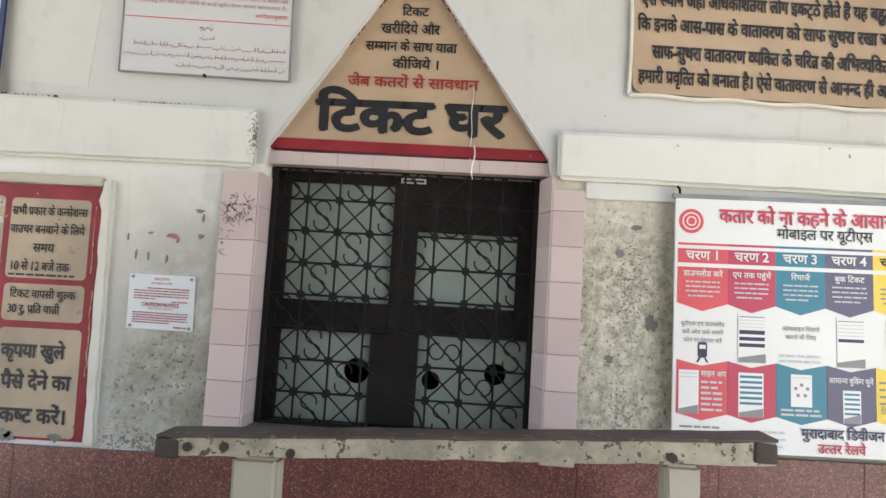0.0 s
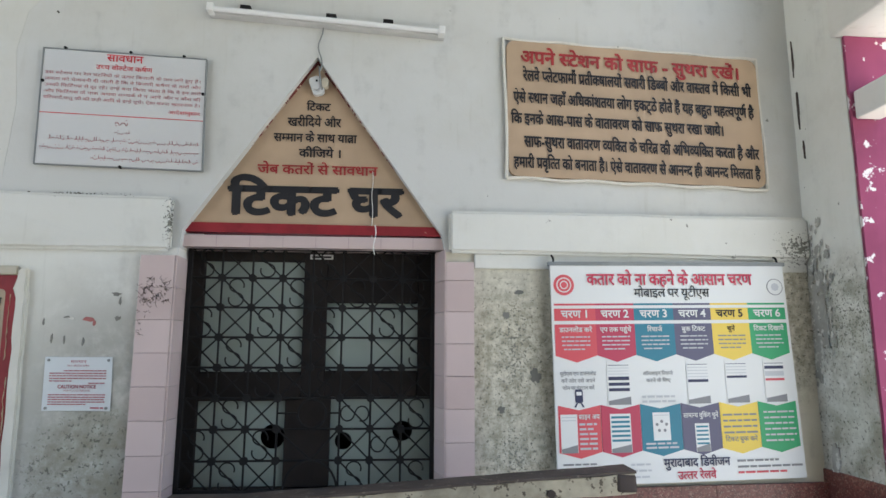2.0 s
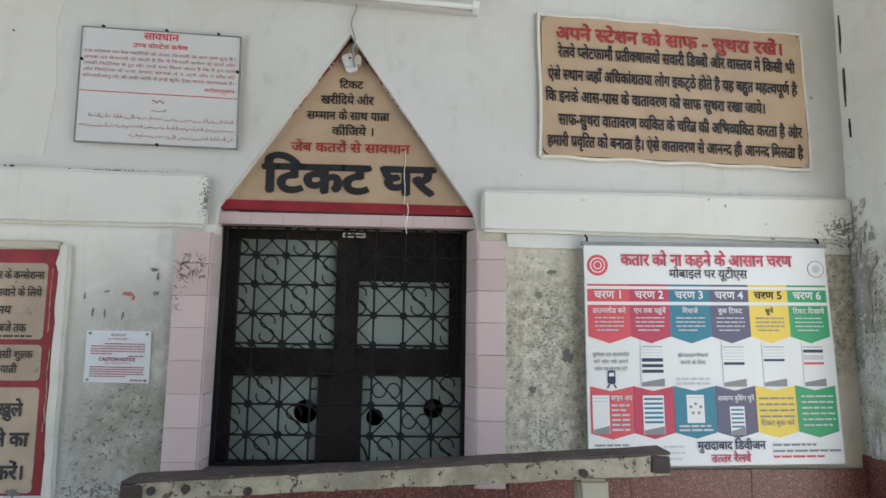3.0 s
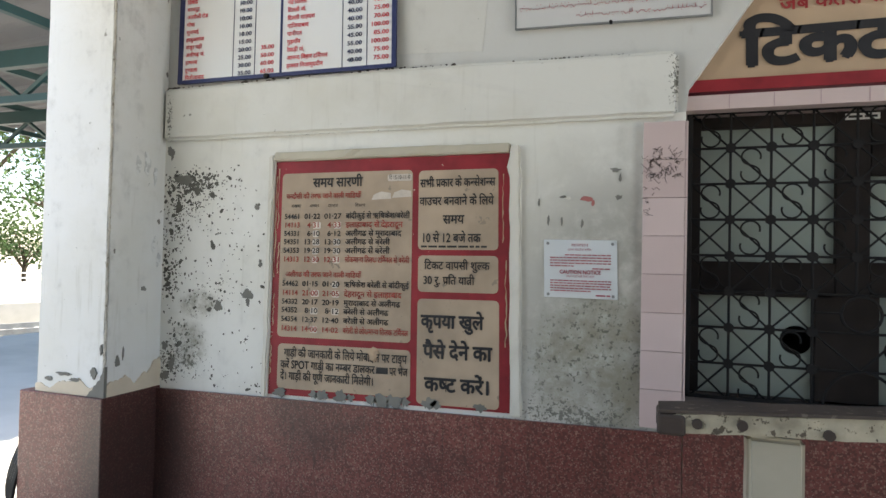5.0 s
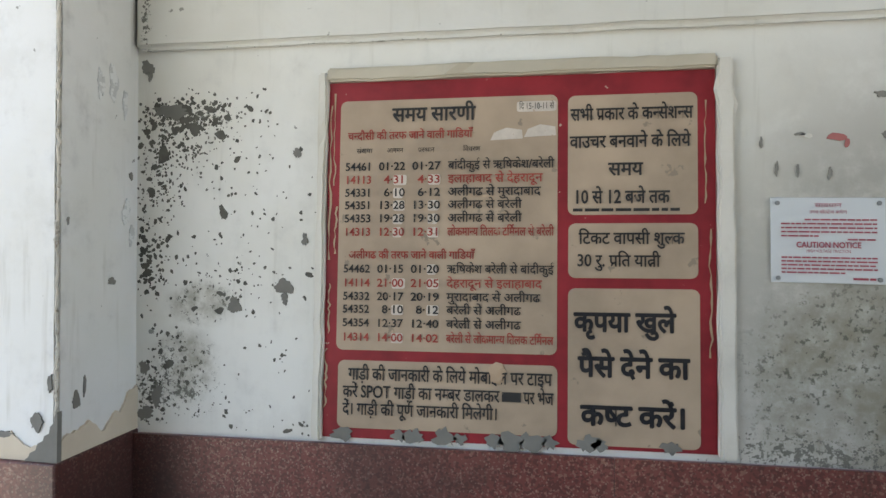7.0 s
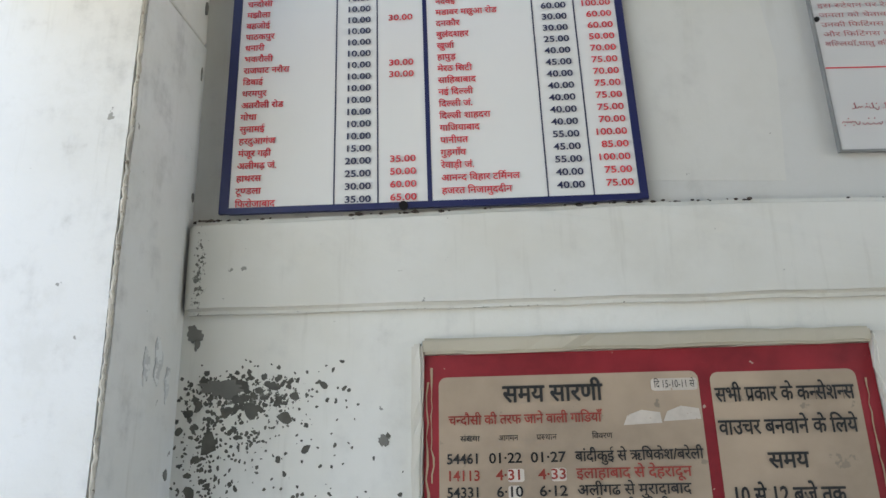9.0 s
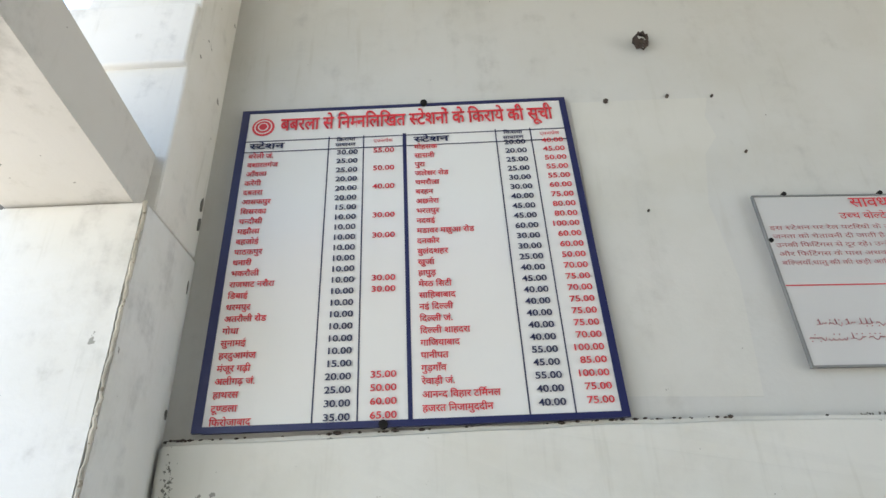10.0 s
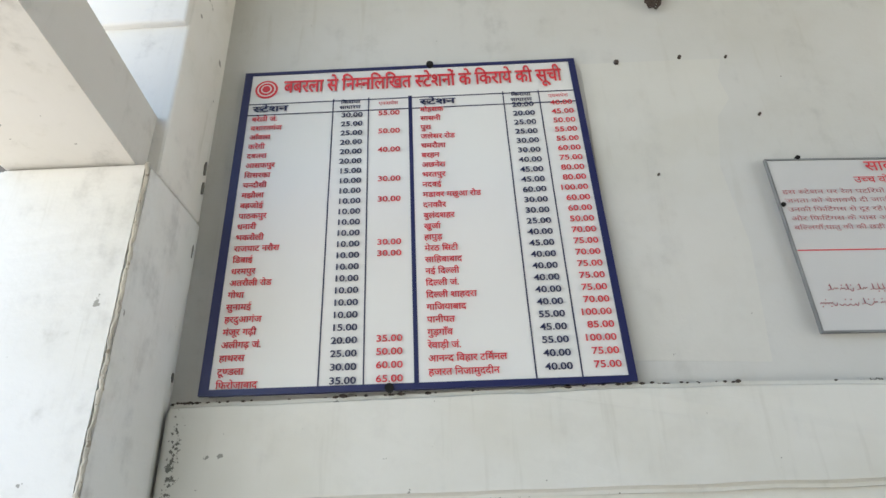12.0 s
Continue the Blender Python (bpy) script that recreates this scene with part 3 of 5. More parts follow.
# socket plate and flex hanging at the tip of the pediment
rose = thing("ceiling_rose", "white plastic socket plate hanging on a thin flex", "socket", pose(-0.03, 3.03, 3.172))
plate = [(x * 0.94 - z * 0.34 - 0.012, x * 0.34 + z * 0.94) for x, z in round_rect(-0.034, 0.03, -0.058, 0.05, 0.022)]
part("plate", slab_xz(bmesh.new(), plate, -0.012, 0.015, bevel=0.003), M_OLD_ENAMEL, rose)
part("socket", slab_xz(bmesh.new(), [(x + 0.032, z + 0.012) for x, z in round_rect(-0.018, 0.018, -0.03, 0.028, 0.014)], -0.02, 0.014, bevel=0.004), M_POST, rose, "grubby cream socket body")
part("lead", rod(bmesh.new(), [(0.0, -0.02, 0.10), (0.004, -0.026, 0.05), (0.012, -0.03, 0.0), (0.02, -0.026, -0.035)], 0.005, 6), M_STEEL, rose, "grey lead")
part("cover", disc_y(bmesh.new(), -0.016, -0.012, 0.02, -0.022, -0.011, 14), M_OLD_ENAMEL, rose)
part("slot", disc_y(bmesh.new(), -0.012, 0.022, 0.006, -0.016, -0.011, 8), M_RUBBER, rose)
flex = [(-0.024 + 0.012 * math.sin(k * 0.9), 2.985, 3.23 + 0.028 * k) for k in range(11)]
tagged(part("flex", rod(bmesh.new(), flex, 0.004, 6), M_STEEL), "thin grey flex running down from the tube light", "cable")

# ---- tube light ----
tube = thing("tube_light", "unlit white tube light on a grey batten", "lamp", at_board(-0.618, 2.965, 3.545, -0.063))
part("batten", boxed(0.0, 1.27, -0.02, 0.035, -0.022, 0.022, bevel=0.004), M_BATTEN, tube)
part("tube", rod(bmesh.new(), [(0.035, -0.04, -0.005), (1.235, -0.04, -0.005)], 0.014, 12), M_TUBE, tube, "unlit glass tube")
for x in (0.0, 1.235):
    part("holder", boxed(x, x + 0.035, -0.06, 0.0, -0.025, 0.02, bevel=0.004), M_BOARD, tube, "white end holder")
for x in (0.16, 0.62, 0.93):
    part("clip", boxed(x, x + 0.055, -0.015, 0.035, 0.02, 0.05, bevel=0.004), M_DARK_IRON, tube, "dark mounting clip")

# ---- ticket window: reveals, tiles, frame, panes, grille ----
win = thing("window_1", "dark wooden ticket window with a black scroll grille", "window", kind="structure")
part("lintel_face", boxed(-0.70, 0.66, 3.04, 3.3, 2.275, 2.337), M_TILE, win, "pink tiled lintel")
for x in (-0.53, -0.36, -0.19, -0.02, 0.15, 0.32, 0.49):
    part("joint", boxed(x, x + 0.003, 3.038, 3.042, 2.277, 2.335), M_GROUT, win)
# shallow black box added behind the panes; its colour gives the room's darkness
part("office_back", boxed(-0.9, 0.9, 3.45, 3.46, 0.85, 2.45), M_DARK, win, "near-black backing box standing for the unlit office")
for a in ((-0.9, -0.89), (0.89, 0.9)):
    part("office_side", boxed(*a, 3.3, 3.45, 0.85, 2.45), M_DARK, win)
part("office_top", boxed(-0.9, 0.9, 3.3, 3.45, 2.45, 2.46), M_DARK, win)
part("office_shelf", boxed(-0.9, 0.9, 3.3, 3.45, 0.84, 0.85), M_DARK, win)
part("sill", boxed(-0.698, 0.658, 2.945, 3.32, 0.992, 1.036, bevel=0.008), M_SILL, win, "grimy grey sill")
Y0, Y1 = 3.195, 3.25
for x0, x1, z0, z1 in ((-0.70, -0.625, 1.045, 2.275), (0.525, 0.66, 1.5, 2.275), (0.595, 0.66, 1.045, 1.5), (-0.095, 0.032, 1.5, 2.275), (-0.17, 0.068, 1.045, 1.5), (-0.625, -0.095, 2.222, 2.275),
                       (0.032, 0.525, 2.0, 2.275), (-0.625, -0.095, 1.48, 1.632), (0.032, 0.525, 1.5, 1.638)):
    part("frame", boxed(x0 + 0.001, x1 - 0.001, Y0, Y1, z0 + 0.001, z1 - 0.001, bevel=0.004), M_DARK_WOOD, win, "dark stained wooden frame")
part("pane", boxed(-0.63, -0.09, 3.232, 3.238, 1.625, 2.225), M_FROST, win, "dull grey-green pane")
part("pane", boxed(0.03, 0.53, 3.232, 3.238, 1.63, 2.005), M_FROST, win, "dull grey-green pane")


def holed_pane(x0, x1, z0, z1, holes, y0=3.232, y1=3.238):
    """A pane cut into upright strips, each with one round ticket hole."""
    bm = bmesh.new()
    for (xa, xb), hole in holes:
        cx, cz, r = hole
        n = 24
        inner, outer = [], []
        for k in range(n):
            a = 2 * math.pi * k / n + math.pi / n
            dx, dz = math.cos(a), math.sin(a)
            inner.append((cx + r * dx, cz + r * dz))
            lim = []
            if abs(dx) > 1e-6:
                lim.append(((xb if dx > 0 else xa) - cx) / dx)
            if abs(dz) > 1e-6:
                lim.append(((z1 if dz > 0 else z0) - cz) / dz)
            q = min(lim)
            outer.append((cx + q * dx, cz + q * dz))
        for y in (y0, y1):
            I = [bm.verts.new((x, y, z)) for x, z in inner]
            O = [bm.verts.new((x, y, z)) for x, z in outer]
            for k in range(n):
                bm.faces.new((I[k], I[(k + 1) % n], O[(k + 1) % n], O[k]))
            for cxn, czn in ((xa, z0), (xb, z0), (xa, z1), (xb, z1)):
                near = sorted(range(n), key=lambda k: (outer[k][0] - cxn) ** 2 + (outer[k][1] - czn) ** 2)[:2]
                cv = bm.verts.new((cxn, y, czn))
                bm.faces.new((O[near[0]], O[near[1]], cv))
    return bm


part("pane", holed_pane(-0.705, -0.165, 1.045, 1.485, (((-0.705, -0.165), (-0.233, 1.295, 0.063)),)), M_FROST, win, "dull pane with a round ticket hole")
part("pane", holed_pane(0.065, 0.6, 1.045, 1.505, (((0.065, 0.29), (0.137, 1.27, 0.045)), ((0.29, 0.6), (0.45, 1.32, 0.053)))), M_FROST, win, "dull pane with two round ticket holes")
part("sticker", boxed(-0.065, 0.06, 3.185, 3.19, 2.236, 2.262), M_BOARD, win, "small white sticker")
rng = random.Random(5)
bars(win, -0.055, 0.05, 2.243, 0.014, M_INK, rng, y=3.183)

grille = thing("window_grille", "black iron scroll grille with square cells and bosses", "grille", pose(0, 3.125, 0))
GX = [-0.670 + 0.1585 * k for k in range(9)]
GZ = [1.034 + 0.1555 * k for k in range(9)]
bar_v = mesh_of(rod(bmesh.new(), [(0, 0, GZ[0]), (0, 0, GZ[-1])], 0.0055, 6), "bar", M_DARK_IRON)
bar_h = mesh_of(rod(bmesh.new(), [(GX[0], 0, 0), (GX[-1], 0, 0)], 0.0055, 6), "bar", M_DARK_IRON)
boss_me = mesh_of(disc_y(bmesh.new(), 0, 0, 0.021, -0.012, 0.012, 10), "boss", M_DARK_IRON)
dg = [mesh_of(rod(bmesh.new(), [(0, 0.004, 0), (0.1585 * s, 0.004, 0.1555)], 0.0045, 5), "diagonal", M_DARK_IRON) for s in (1, -1)]
# an S of flat bar: two open loops, the upper one open to the right
loop = [(0.001 + 0.036 * math.cos(radians(a)), -0.006, 0.037 + 0.035 * math.sin(radians(a))) for a in range(-20, 251, 18)]
scroll_pts = loop + [(-x, y, -z) for x, y, z in reversed(loop)]
sc = [mesh_of(rod(bmesh.new(), [(x * 1.05, y, z) for x, y, z in scroll_pts], 0.0042, 5), "scroll", M_DARK_IRON),
      mesh_of(rod(bmesh.new(), [(z, y, -x * 1.05) for x, y, z in scroll_pts], 0.0042, 5), "scroll", M_DARK_IRON)]


def child(name, me, parent, x, y, z):
    ob = new(name, me)
    ob.parent = parent
    ob.location = (x, y, z)
    return ob


part("bar", rod(bmesh.new(), [(GX[4], 0, GZ[3]), (GX[4], 0, GZ[-1])], 0.0055, 6), M_DARK_IRON, grille)
for k in range(9):
    if k != 4:
        child("bar", bar_v, grille, GX[k], 0, 0)
    child("bar", bar_h, grille, 0, 0, GZ[k])
CENTRE = {(i, j) for i in (3, 4) for j in (0, 1, 2)}
LYING = {(5, 2), (6, 1)}
for i in range(8):
    for j in range(8):
        if (i, j) in CENTRE or (i, j) == (5, 4):
            continue
        fall = (i, j) != (4, 3)
        if fall:
            child("diagonal", dg[1], grille, GX[i + 1], 0, GZ[j])
        if (i + j) % 2 == 0 or not fall:
            child("diagonal", dg[0], grille, GX[i], 0, GZ[j])
        if (i + j) % 2:
            child("scroll", sc[1] if (i, j) in LYING else sc[0], grille, GX[i] + 0.079, 0, GZ[j] + 0.078)
for i in range(1, 8):
    for j in range(1, 8):
        if i == 4 and j in (1, 2, 3):
            continue
        child("boss", boss_me, grille, GX[i], 0, GZ[j])
CX = GX[4] + 0.018
part("ring", ring_xz(bmesh.new(), CX, 1.422, 0.072, -0.004, 0.006), M_DARK_IRON, grille, "round opening ring")
part("hoop", rod(bmesh.new(), [(CX + 0.135 * math.cos(radians(a)), -0.004, 1.045 + 0.145 * math.sin(radians(a))) for a in range(0, 181, 12)], 0.006, 6), M_DARK_IRON, grille, "half-round pass-through hoop")
for x1, z1 in ((GX[3], GZ[2]), (GX[5], GZ[2])):
    part("stay", rod(bmesh.new(), [(CX, 0.002, 1.192), (x1, 0.002, z1)], 0.005, 5), M_DARK_IRON, grille)
for x0, x1 in ((GX[3], CX - 0.07), (CX + 0.07, GX[5])):
    part("stay", rod(bmesh.new(), [(x0, 0.0, 1.425), (x1, 0.0, 1.425)], 0.005, 5), M_DARK_IRON, grille)
for a in ((-0.69, -0.668), (0.596, 0.618)):
    part("upright", boxed(*a, -0.012, 0.012, 1.04, 2.29), M_DARK_IRON, grille)
part("rim", boxed(-0.69, 0.618, -0.012, 0.012, 2.272, 2.29), M_DARK_IRON, grille)
part("rim", boxed(-0.69, 0.618, -0.012, 0.012, 1.036, 1.05), M_DARK_IRON, grille)

# ---- counter slab on posts before the window ----
counter = thing("counter_slab", "weathered stone counter slab on cream posts", "counter")
bm = slab_xz(bmesh.new(), [(-0.795, 1.050), (1.405, 1.168), (1.405, 1.248), (-0.795, 1.112)], 2.40, 2.54)
bmesh.ops.subdivide_edges(bm, edges=[e for e in bm.edges if e.calc_length() > 1], cuts=60)
bmesh.ops.subdivide_edges(bm, edges=[e for e in bm.edges if 0.06 < e.calc_length() < 0.12 and abs(e.verts[0].co.z - e.verts[1].co.z) > 0.05], cuts=2)
for v in bm.verts:
    v.co += noise.noise_vector(v.co * 13) * 0.006 + noise.noise_vector(v.co * 45) * 0.002
part("slab", bm, M_WEATHERED, counter)
bm = slab_xz(bmesh.new(), [(-0.80, 1.113), (1.41, 1.250), (1.41, 1.260), (-0.80, 1.123)], 2.396, 2.545)
bmesh.ops.subdivide_edges(bm, edges=[e for e in bm.edges if e.calc_length() > 1], cuts=40)
for v in bm.verts:
    v.co += noise.noise_vector(v.co * 9) * 0.003
part("top", bm, M_SLAB_TOP, counter, "grimy dark worn top")
for x0, x1, z in ((-0.806, -0.715, 1.114), (1.325, 1.413, 1.246)):
    part("end_cap", rough_edges(boxed(x0, x1, 2.391, 2.548, z - 0.074, z, bevel=0.012), 0.005, 12, 3), M_GRIMY, counter, "blackened slab end")
for x, z in ((-0.68, 1.088), (-0.545, 1.096), (-0.30, 1.09), (1.05, 1.172)):
    part("bolt", disc_y(bmesh.new(), x, z, 0.017, 2.390, 2.404, 10), M_GRIMY, counter)
for x0, x1, z in ((-0.525, -0.355, 1.056), (1.04, 1.165, 1.140)):
    bm = boxed(x0, x1, 2.43, 2.53, 0.003, z)
    bmesh.ops.subdivide_edges(bm, edges=[e for e in bm.edges if e.calc_length() > 0.5], cuts=12)
    for v in bm.verts:
        v.co += noise.noise_vector(v.co * 8) * 0.004
    bmesh.ops.bevel(bm, geom=[e for e in bm.edges if e.calc_face_angle(0) > 1], offset=0.014, segments=3, affect="EDGES")
    part("post", bm, M_POST, counter)

# ---- painted plaster timetable ----
TT = thing("painted_timetable", "red and tan painted wall timetable with Hindi lettering", "sign", pose(0, 2.984, 0))
part("ground_coat", boxed(0.0, 1.235, 0, 0.012, 0.0, 1.195), M_RED, TT, "red border paint")
for nm, o in (("panel", (0.042, 0.762, 0.297, 1.132)), ("panel", (0.05, 0.764, 0.034, 0.262)), ("panel", (0.794, 1.183, 0.746, 1.126)), ("panel", (0.796, 1.183, 0.545, 0.719)), ("panel", (0.796, 1.187, 0.012, 0.512))):
    part(nm, slab_xz(bmesh.new(), round_rect(*o, 0.022), -0.002, 0.004), M_TAN_WORN, TT, "worn tan panel")
for nm, o in (("moulding", (-0.034, -0.002, -0.01, 1.228)), ("moulding", (1.237, 1.288, -0.01, 1.228)), ("moulding", (-0.002, 1.237, 1.197, 1.242))):
    bm = boxed(o[0], o[1], -0.020, 0.015, o[2], o[3])
    bmesh.ops.subdivide_edges(bm, edges=[e for e in bm.edges if e.calc_length() > 0.5], cuts=24)
    for v in bm.verts:
        v.co += noise.noise_vector(v.co * 14) * 0.006
    bmesh.ops.bevel(bm, geom=[e for e in bm.edges if e.is_manifold and e.calc_face_angle(0) > 1], offset=0.007, segments=2, affect="EDGES")
    # the top moulding takes a darker cream than the two sides
    part(nm, bm, M_POST if o[3] > 1.24 else M_MOULD, TT, "darker cream plaster moulding" if o[3] > 1.24 else "white plaster moulding")
F, FR = M_INK_FADED, M_INK_FADED_RED
write(TT, "समय सारणी", 0.222, 1.06, 0.042, M_INK_FADED, 0.275, bold=0.025)
write(TT, "चन्दौसी की तरफ जाने वाली गाडियाँ", 0.069, 1.002, 0.023, FR, 0.42, bold=0.016)
for x, s in ((0.10, "संख्या"), (0.205, "आगमन"), (0.31, "प्रस्थान"), (0.46, "विवरण")):
    write(TT, s, x, 0.957, 0.014, F, 0.055)
ROWS_A = [("54461", "01·22", "01·27", "बांदीकुई से ऋषिकेश/बरेली", 0.899, F), ("14113", "4·31", "4·33", "इलाहाबाद से देहरादून", 0.855, FR), ("54331", "6·10", "6·12", "अलीगढ से मुरादाबाद", 0.812, F),
          ("54351", "13·28", "13·30", "अलीगढ से बरेली", 0.770, F), ("54353", "19·28", "19·30", "अलीगढ से बरेली", 0.726, F), ("14313", "12·30", "12·31", "लोकमान्य तिलक टर्मिनल से बरेली", 0.681, FR),
          ("54462", "01·15", "01·20", "ऋषिकेश बरेली से बांदीकुई", 0.558, F), ("14114", "21·00", "21·05", "देहरादून से इलाहाबाद", 0.511, FR), ("54332", "20·17", "20·19", "मुरादाबाद से अलीगढ", 0.466, F),
          ("54352", "8·10", "8·12", "बरेली से अलीगढ", 0.423, F), ("54354", "12·37", "12·40", "बरेली से अलीगढ", 0.377, F), ("14314", "14·00", "14·02", "बरेली से लोकमान्य तिलक टर्मिनल", 0.329, FR)]
for no, arr, dep, desc, z, ink in ROWS_A:
    write(TT, no, 0.062, z, 0.026, ink, 0.092, bold=0.016)
    write(TT, arr, 0.268, z, 0.026, ink, min(0.09, 0.018 * len(arr)), "r", bold=0.016)
    write(TT, dep, 0.386, z, 0.026, ink, min(0.096, 0.019 * len(dep)), "r", bold=0.016)
    write(TT, desc, 0.411, z, 0.025, ink, max_width=0.34, bold=0.012)
rng = random.Random(8)
for z in (0.852, 0.809, 0.767, 0.722, 0.678, 0.555, 0.508, 0.42, 0.326):
    for x in (0.228, 0.345):
        if rng.random() < 0.85:
            w = rng.uniform(0.03, 0.045)
            flat(TT, "correction", round_rect(x, x + w, z - 0.003, z + 0.031, 0.006, 2), M_WHITING, y=-0.0034, label="paler painted-over patch", t=0.001)
write(TT, "अलीगढ की तरफ जाने वाली गाडियाँ", 0.08, 0.605, 0.023, FR, 0.42, bold=0.016)
write(TT, "गाड़ी की जानकारी के लिये मोबाइल पर टाइप", 0.087, 0.198, 0.037, F, 0.66, bold=0.016)
write(TT, "करें SPOT गाड़ी का नम्बर डालकर", 0.069, 0.139, 0.036, F, 0.515, bold=0.016)
flat(TT, "number_bar", rect(0.592, 0.652, 0.141, 0.172), F, y=-0.0045)
write(TT, "पर भेज", 0.66, 0.137, 0.036, F, 0.092, bold=0.016)
write(TT, "दें। गाड़ी की पूर्ण जानकारी मिलेगी।", 0.069, 0.081, 0.036, F, 0.511, bold=0.016)
flat(TT, "date_patch", round_rect(0.632, 0.758, 1.080, 1.113, 0.008, 2), M_WHITING, y=-0.0034, t=0.001)
write(TT, "दि 15-10-11 से", 0.64, 1.088, 0.018, F, 0.11)
for x0, x1, z0, z1 in ((0.548, 0.652, 0.99, 1.022), (0.656, 0.757, 0.998, 1.03)):
    flat(TT, "scraped_patch", [(x0, z0), (x1, z0 + 0.004), (x1 - 0.003, z1), ((x0 + x1) / 2, z1 + 0.008), (x0 + 0.012, z1 - 0.006)], M_WHITING, y=-0.0034, label="pale scraped patch", t=0.001)
write(TT, "सभी प्रकार के कन्सेशन्स", 0.802, 1.046, 0.036, F, 0.367, bold=0.019)
write(TT, "वाउचर बनवाने के लिये", 0.80, 0.959, 0.036, F, 0.362, bold=0.019)
write(TT, "समय", 0.918, 0.871, 0.038, F, 0.103, bold=0.022)
write(TT, "10 से 12 बजे तक", 0.812, 0.783, 0.037, F, 0.288, bold=0.022)
bars(TT, 0.81, 1.13, 0.757, 0.013, F, random.Random(3))
write(TT, "टिकट वापसी शुल्क", 0.828, 0.654, 0.034, F, 0.315, bold=0.016)
write(TT, "30 रु. प्रति यात्री", 0.822, 0.583, 0.034, F, 0.25, bold=0.016)
write(TT, "कृपया खुले", 0.815, 0.377, 0.056, M_INK, 0.30, bold=0.035)
write(TT, "पैसे देने का", 0.828, 0.233, 0.06, M_INK, 0.326, bold=0.035)
write(TT, "कष्ट करें।", 0.836, 0.078, 0.06, M_INK, 0.312, bold=0.035)
# scuffs on the red border
rng = random.Random(33)
for x0, z0, z1 in ((0.006, 0.60, 1.12), (0.022, 0.85, 1.16), (0.012, 0.35, 0.52), (0.028, 0.62, 0.78), (0.004, 0.1, 0.3), (1.205, 0.78, 1.1), (1.216, 0.3, 0.7)):
    n = 14
    side = [(x0 + rng.uniform(-0.004, 0.004), z0 + (z1 - z0) * k / n) for k in range(n + 1)]
    back = [(x + rng.uniform(0.001, 0.008), z) for x, z in reversed(side)]
    flat(TT, "scuff", side + back, M_TAN, y=-0.0024, label="pale scuff through the red paint", t=0.001)
# knocked-out plaster hole and broken foot of the board
bm = bmesh.new()
bmesh.ops.create_icosphere(bm, subdivisions=2, radius=0.034)
for v in bm.verts:
    v.co.y *= 0.2
    v.co += noise.noise_vector(v.co * 40) * 0.007
    v.co += Vector((0.573, -0.001, 0.232))
part("plaster_scar", bm, M_TAN, TT, "bare knocked-out plaster scar")
rng = random.Random(21)
for x, r in ((0.07, 0.03), (0.26, 0.02), (0.31, 0.028), (0.41, 0.032), (0.46, 0.02), (0.57, 0.026), (0.62, 0.034), (0.69, 0.036), (0.74, 0.022), (0.86, 0.03), (0.89, 0.02), (1.10, 0.024)):
    pts = [(x + 1.25 * r * rng.uniform(0.55, 1.25) * math.cos(2 * math.pi * a / 17), 0.014 + r * rng.uniform(0.5, 1.25) * math.sin(2 * math.pi * a / 17)) for a in range(17)]
    flat(TT, "bare_patch", pts, M_CEMENT, y=-0.0048, label="bare grey cement patch", t=0.001)

out_of_square(TT, (0.0, 1.235, 0.0, 1.195), (-2.717, 0.894), (-1.434, 0.916), (-1.458, 2.109), (-2.702, 2.104))

# ---- enamel caution plate beside the window ----
CN = thing("caution_plate", "pale enamel caution plate with small red print", "sign", pose(0, 2.985, 0))
part("plate", boxed(0, 0.338, 0, 0.004, 0, 0.262, bevel=0.002), M_PLATE, CN)
screws(CN, ((0.02, 0.245), (0.318, 0.245), (0.02, 0.014), (0.318, 0.014)), 0.007, 0.0)
write(CN, "सावधान", 0.169, 0.232, 0.012, M_MAROON, 0.078, "c")
write(CN, "उच्च वोल्टेज कर्षण", 0.169, 0.213, 0.009, M_MAROON, 0.11, "c")
rng = random.Random(11)
for k in range(5):
    bars(CN, 0.03 if k else 0.1, 0.31 if k < 4 else 0.15, 0.192 - 0.0125 * k, 0.0062, M_MAROON, rng)
bars(CN, 0.225, 0.305, 0.132, 0.0062, M_MAROON, rng)
write(CN, "CAUTION NOTICE", 0.169, 0.109, 0.017, M_MAROON, 0.19, "c", bold=0.02)
write(CN, "HIGH VOLTAGE TRACTION", 0.169, 0.094, 0.009, M_MAROON, 0.13, "c")
for k in range(5):
    bars(CN, 0.03, 0.31 if k < 4 else 0.22, 0.076 - 0.0115 * k, 0.0062, M_MAROON, rng)
bars(CN, 0.24, 0.305, 0.012, 0.009, M_MAROON, rng)

out_of_square(CN, (0, 0.338, 0, 0.262), (-1.287, 1.454), (-0.967, 1.452), (-0.974, 1.711), (-1.293, 1.712))

# ---- white enamel warning board ----
WB = thing("warning_board", "white enamel warning board with small red print", "sign", pose(0, 2.976, 0))
part("sheet", boxed(0, 0.845, 0, 0.006, 0, 0.645, bevel=0.002), M_OLD_ENAMEL, WB)
for o in ((-0.006, 0.0, -0.006, 0.651), (0.845, 0.851, -0.006, 0.651), (0.0, 0.845, -0.006, 0.0), (0.0, 0.845, 0.645, 0.651)):
    part("edge", boxed(o[0], o[1], -0.003, 0.012, o[2], o[3]), M_STEEL, WB, "grey metal edge")
for x, z in ((0.11, 0.655), (0.45, 0.655), (0.73, 0.655), (0.43, -0.002), (0.006, 0.46), (0.838, 0.44)):
    part("nail", disc_y(bmesh.new(), x, z, 0.008, -0.008, 0.01, 8), M_DARK_IRON, WB)
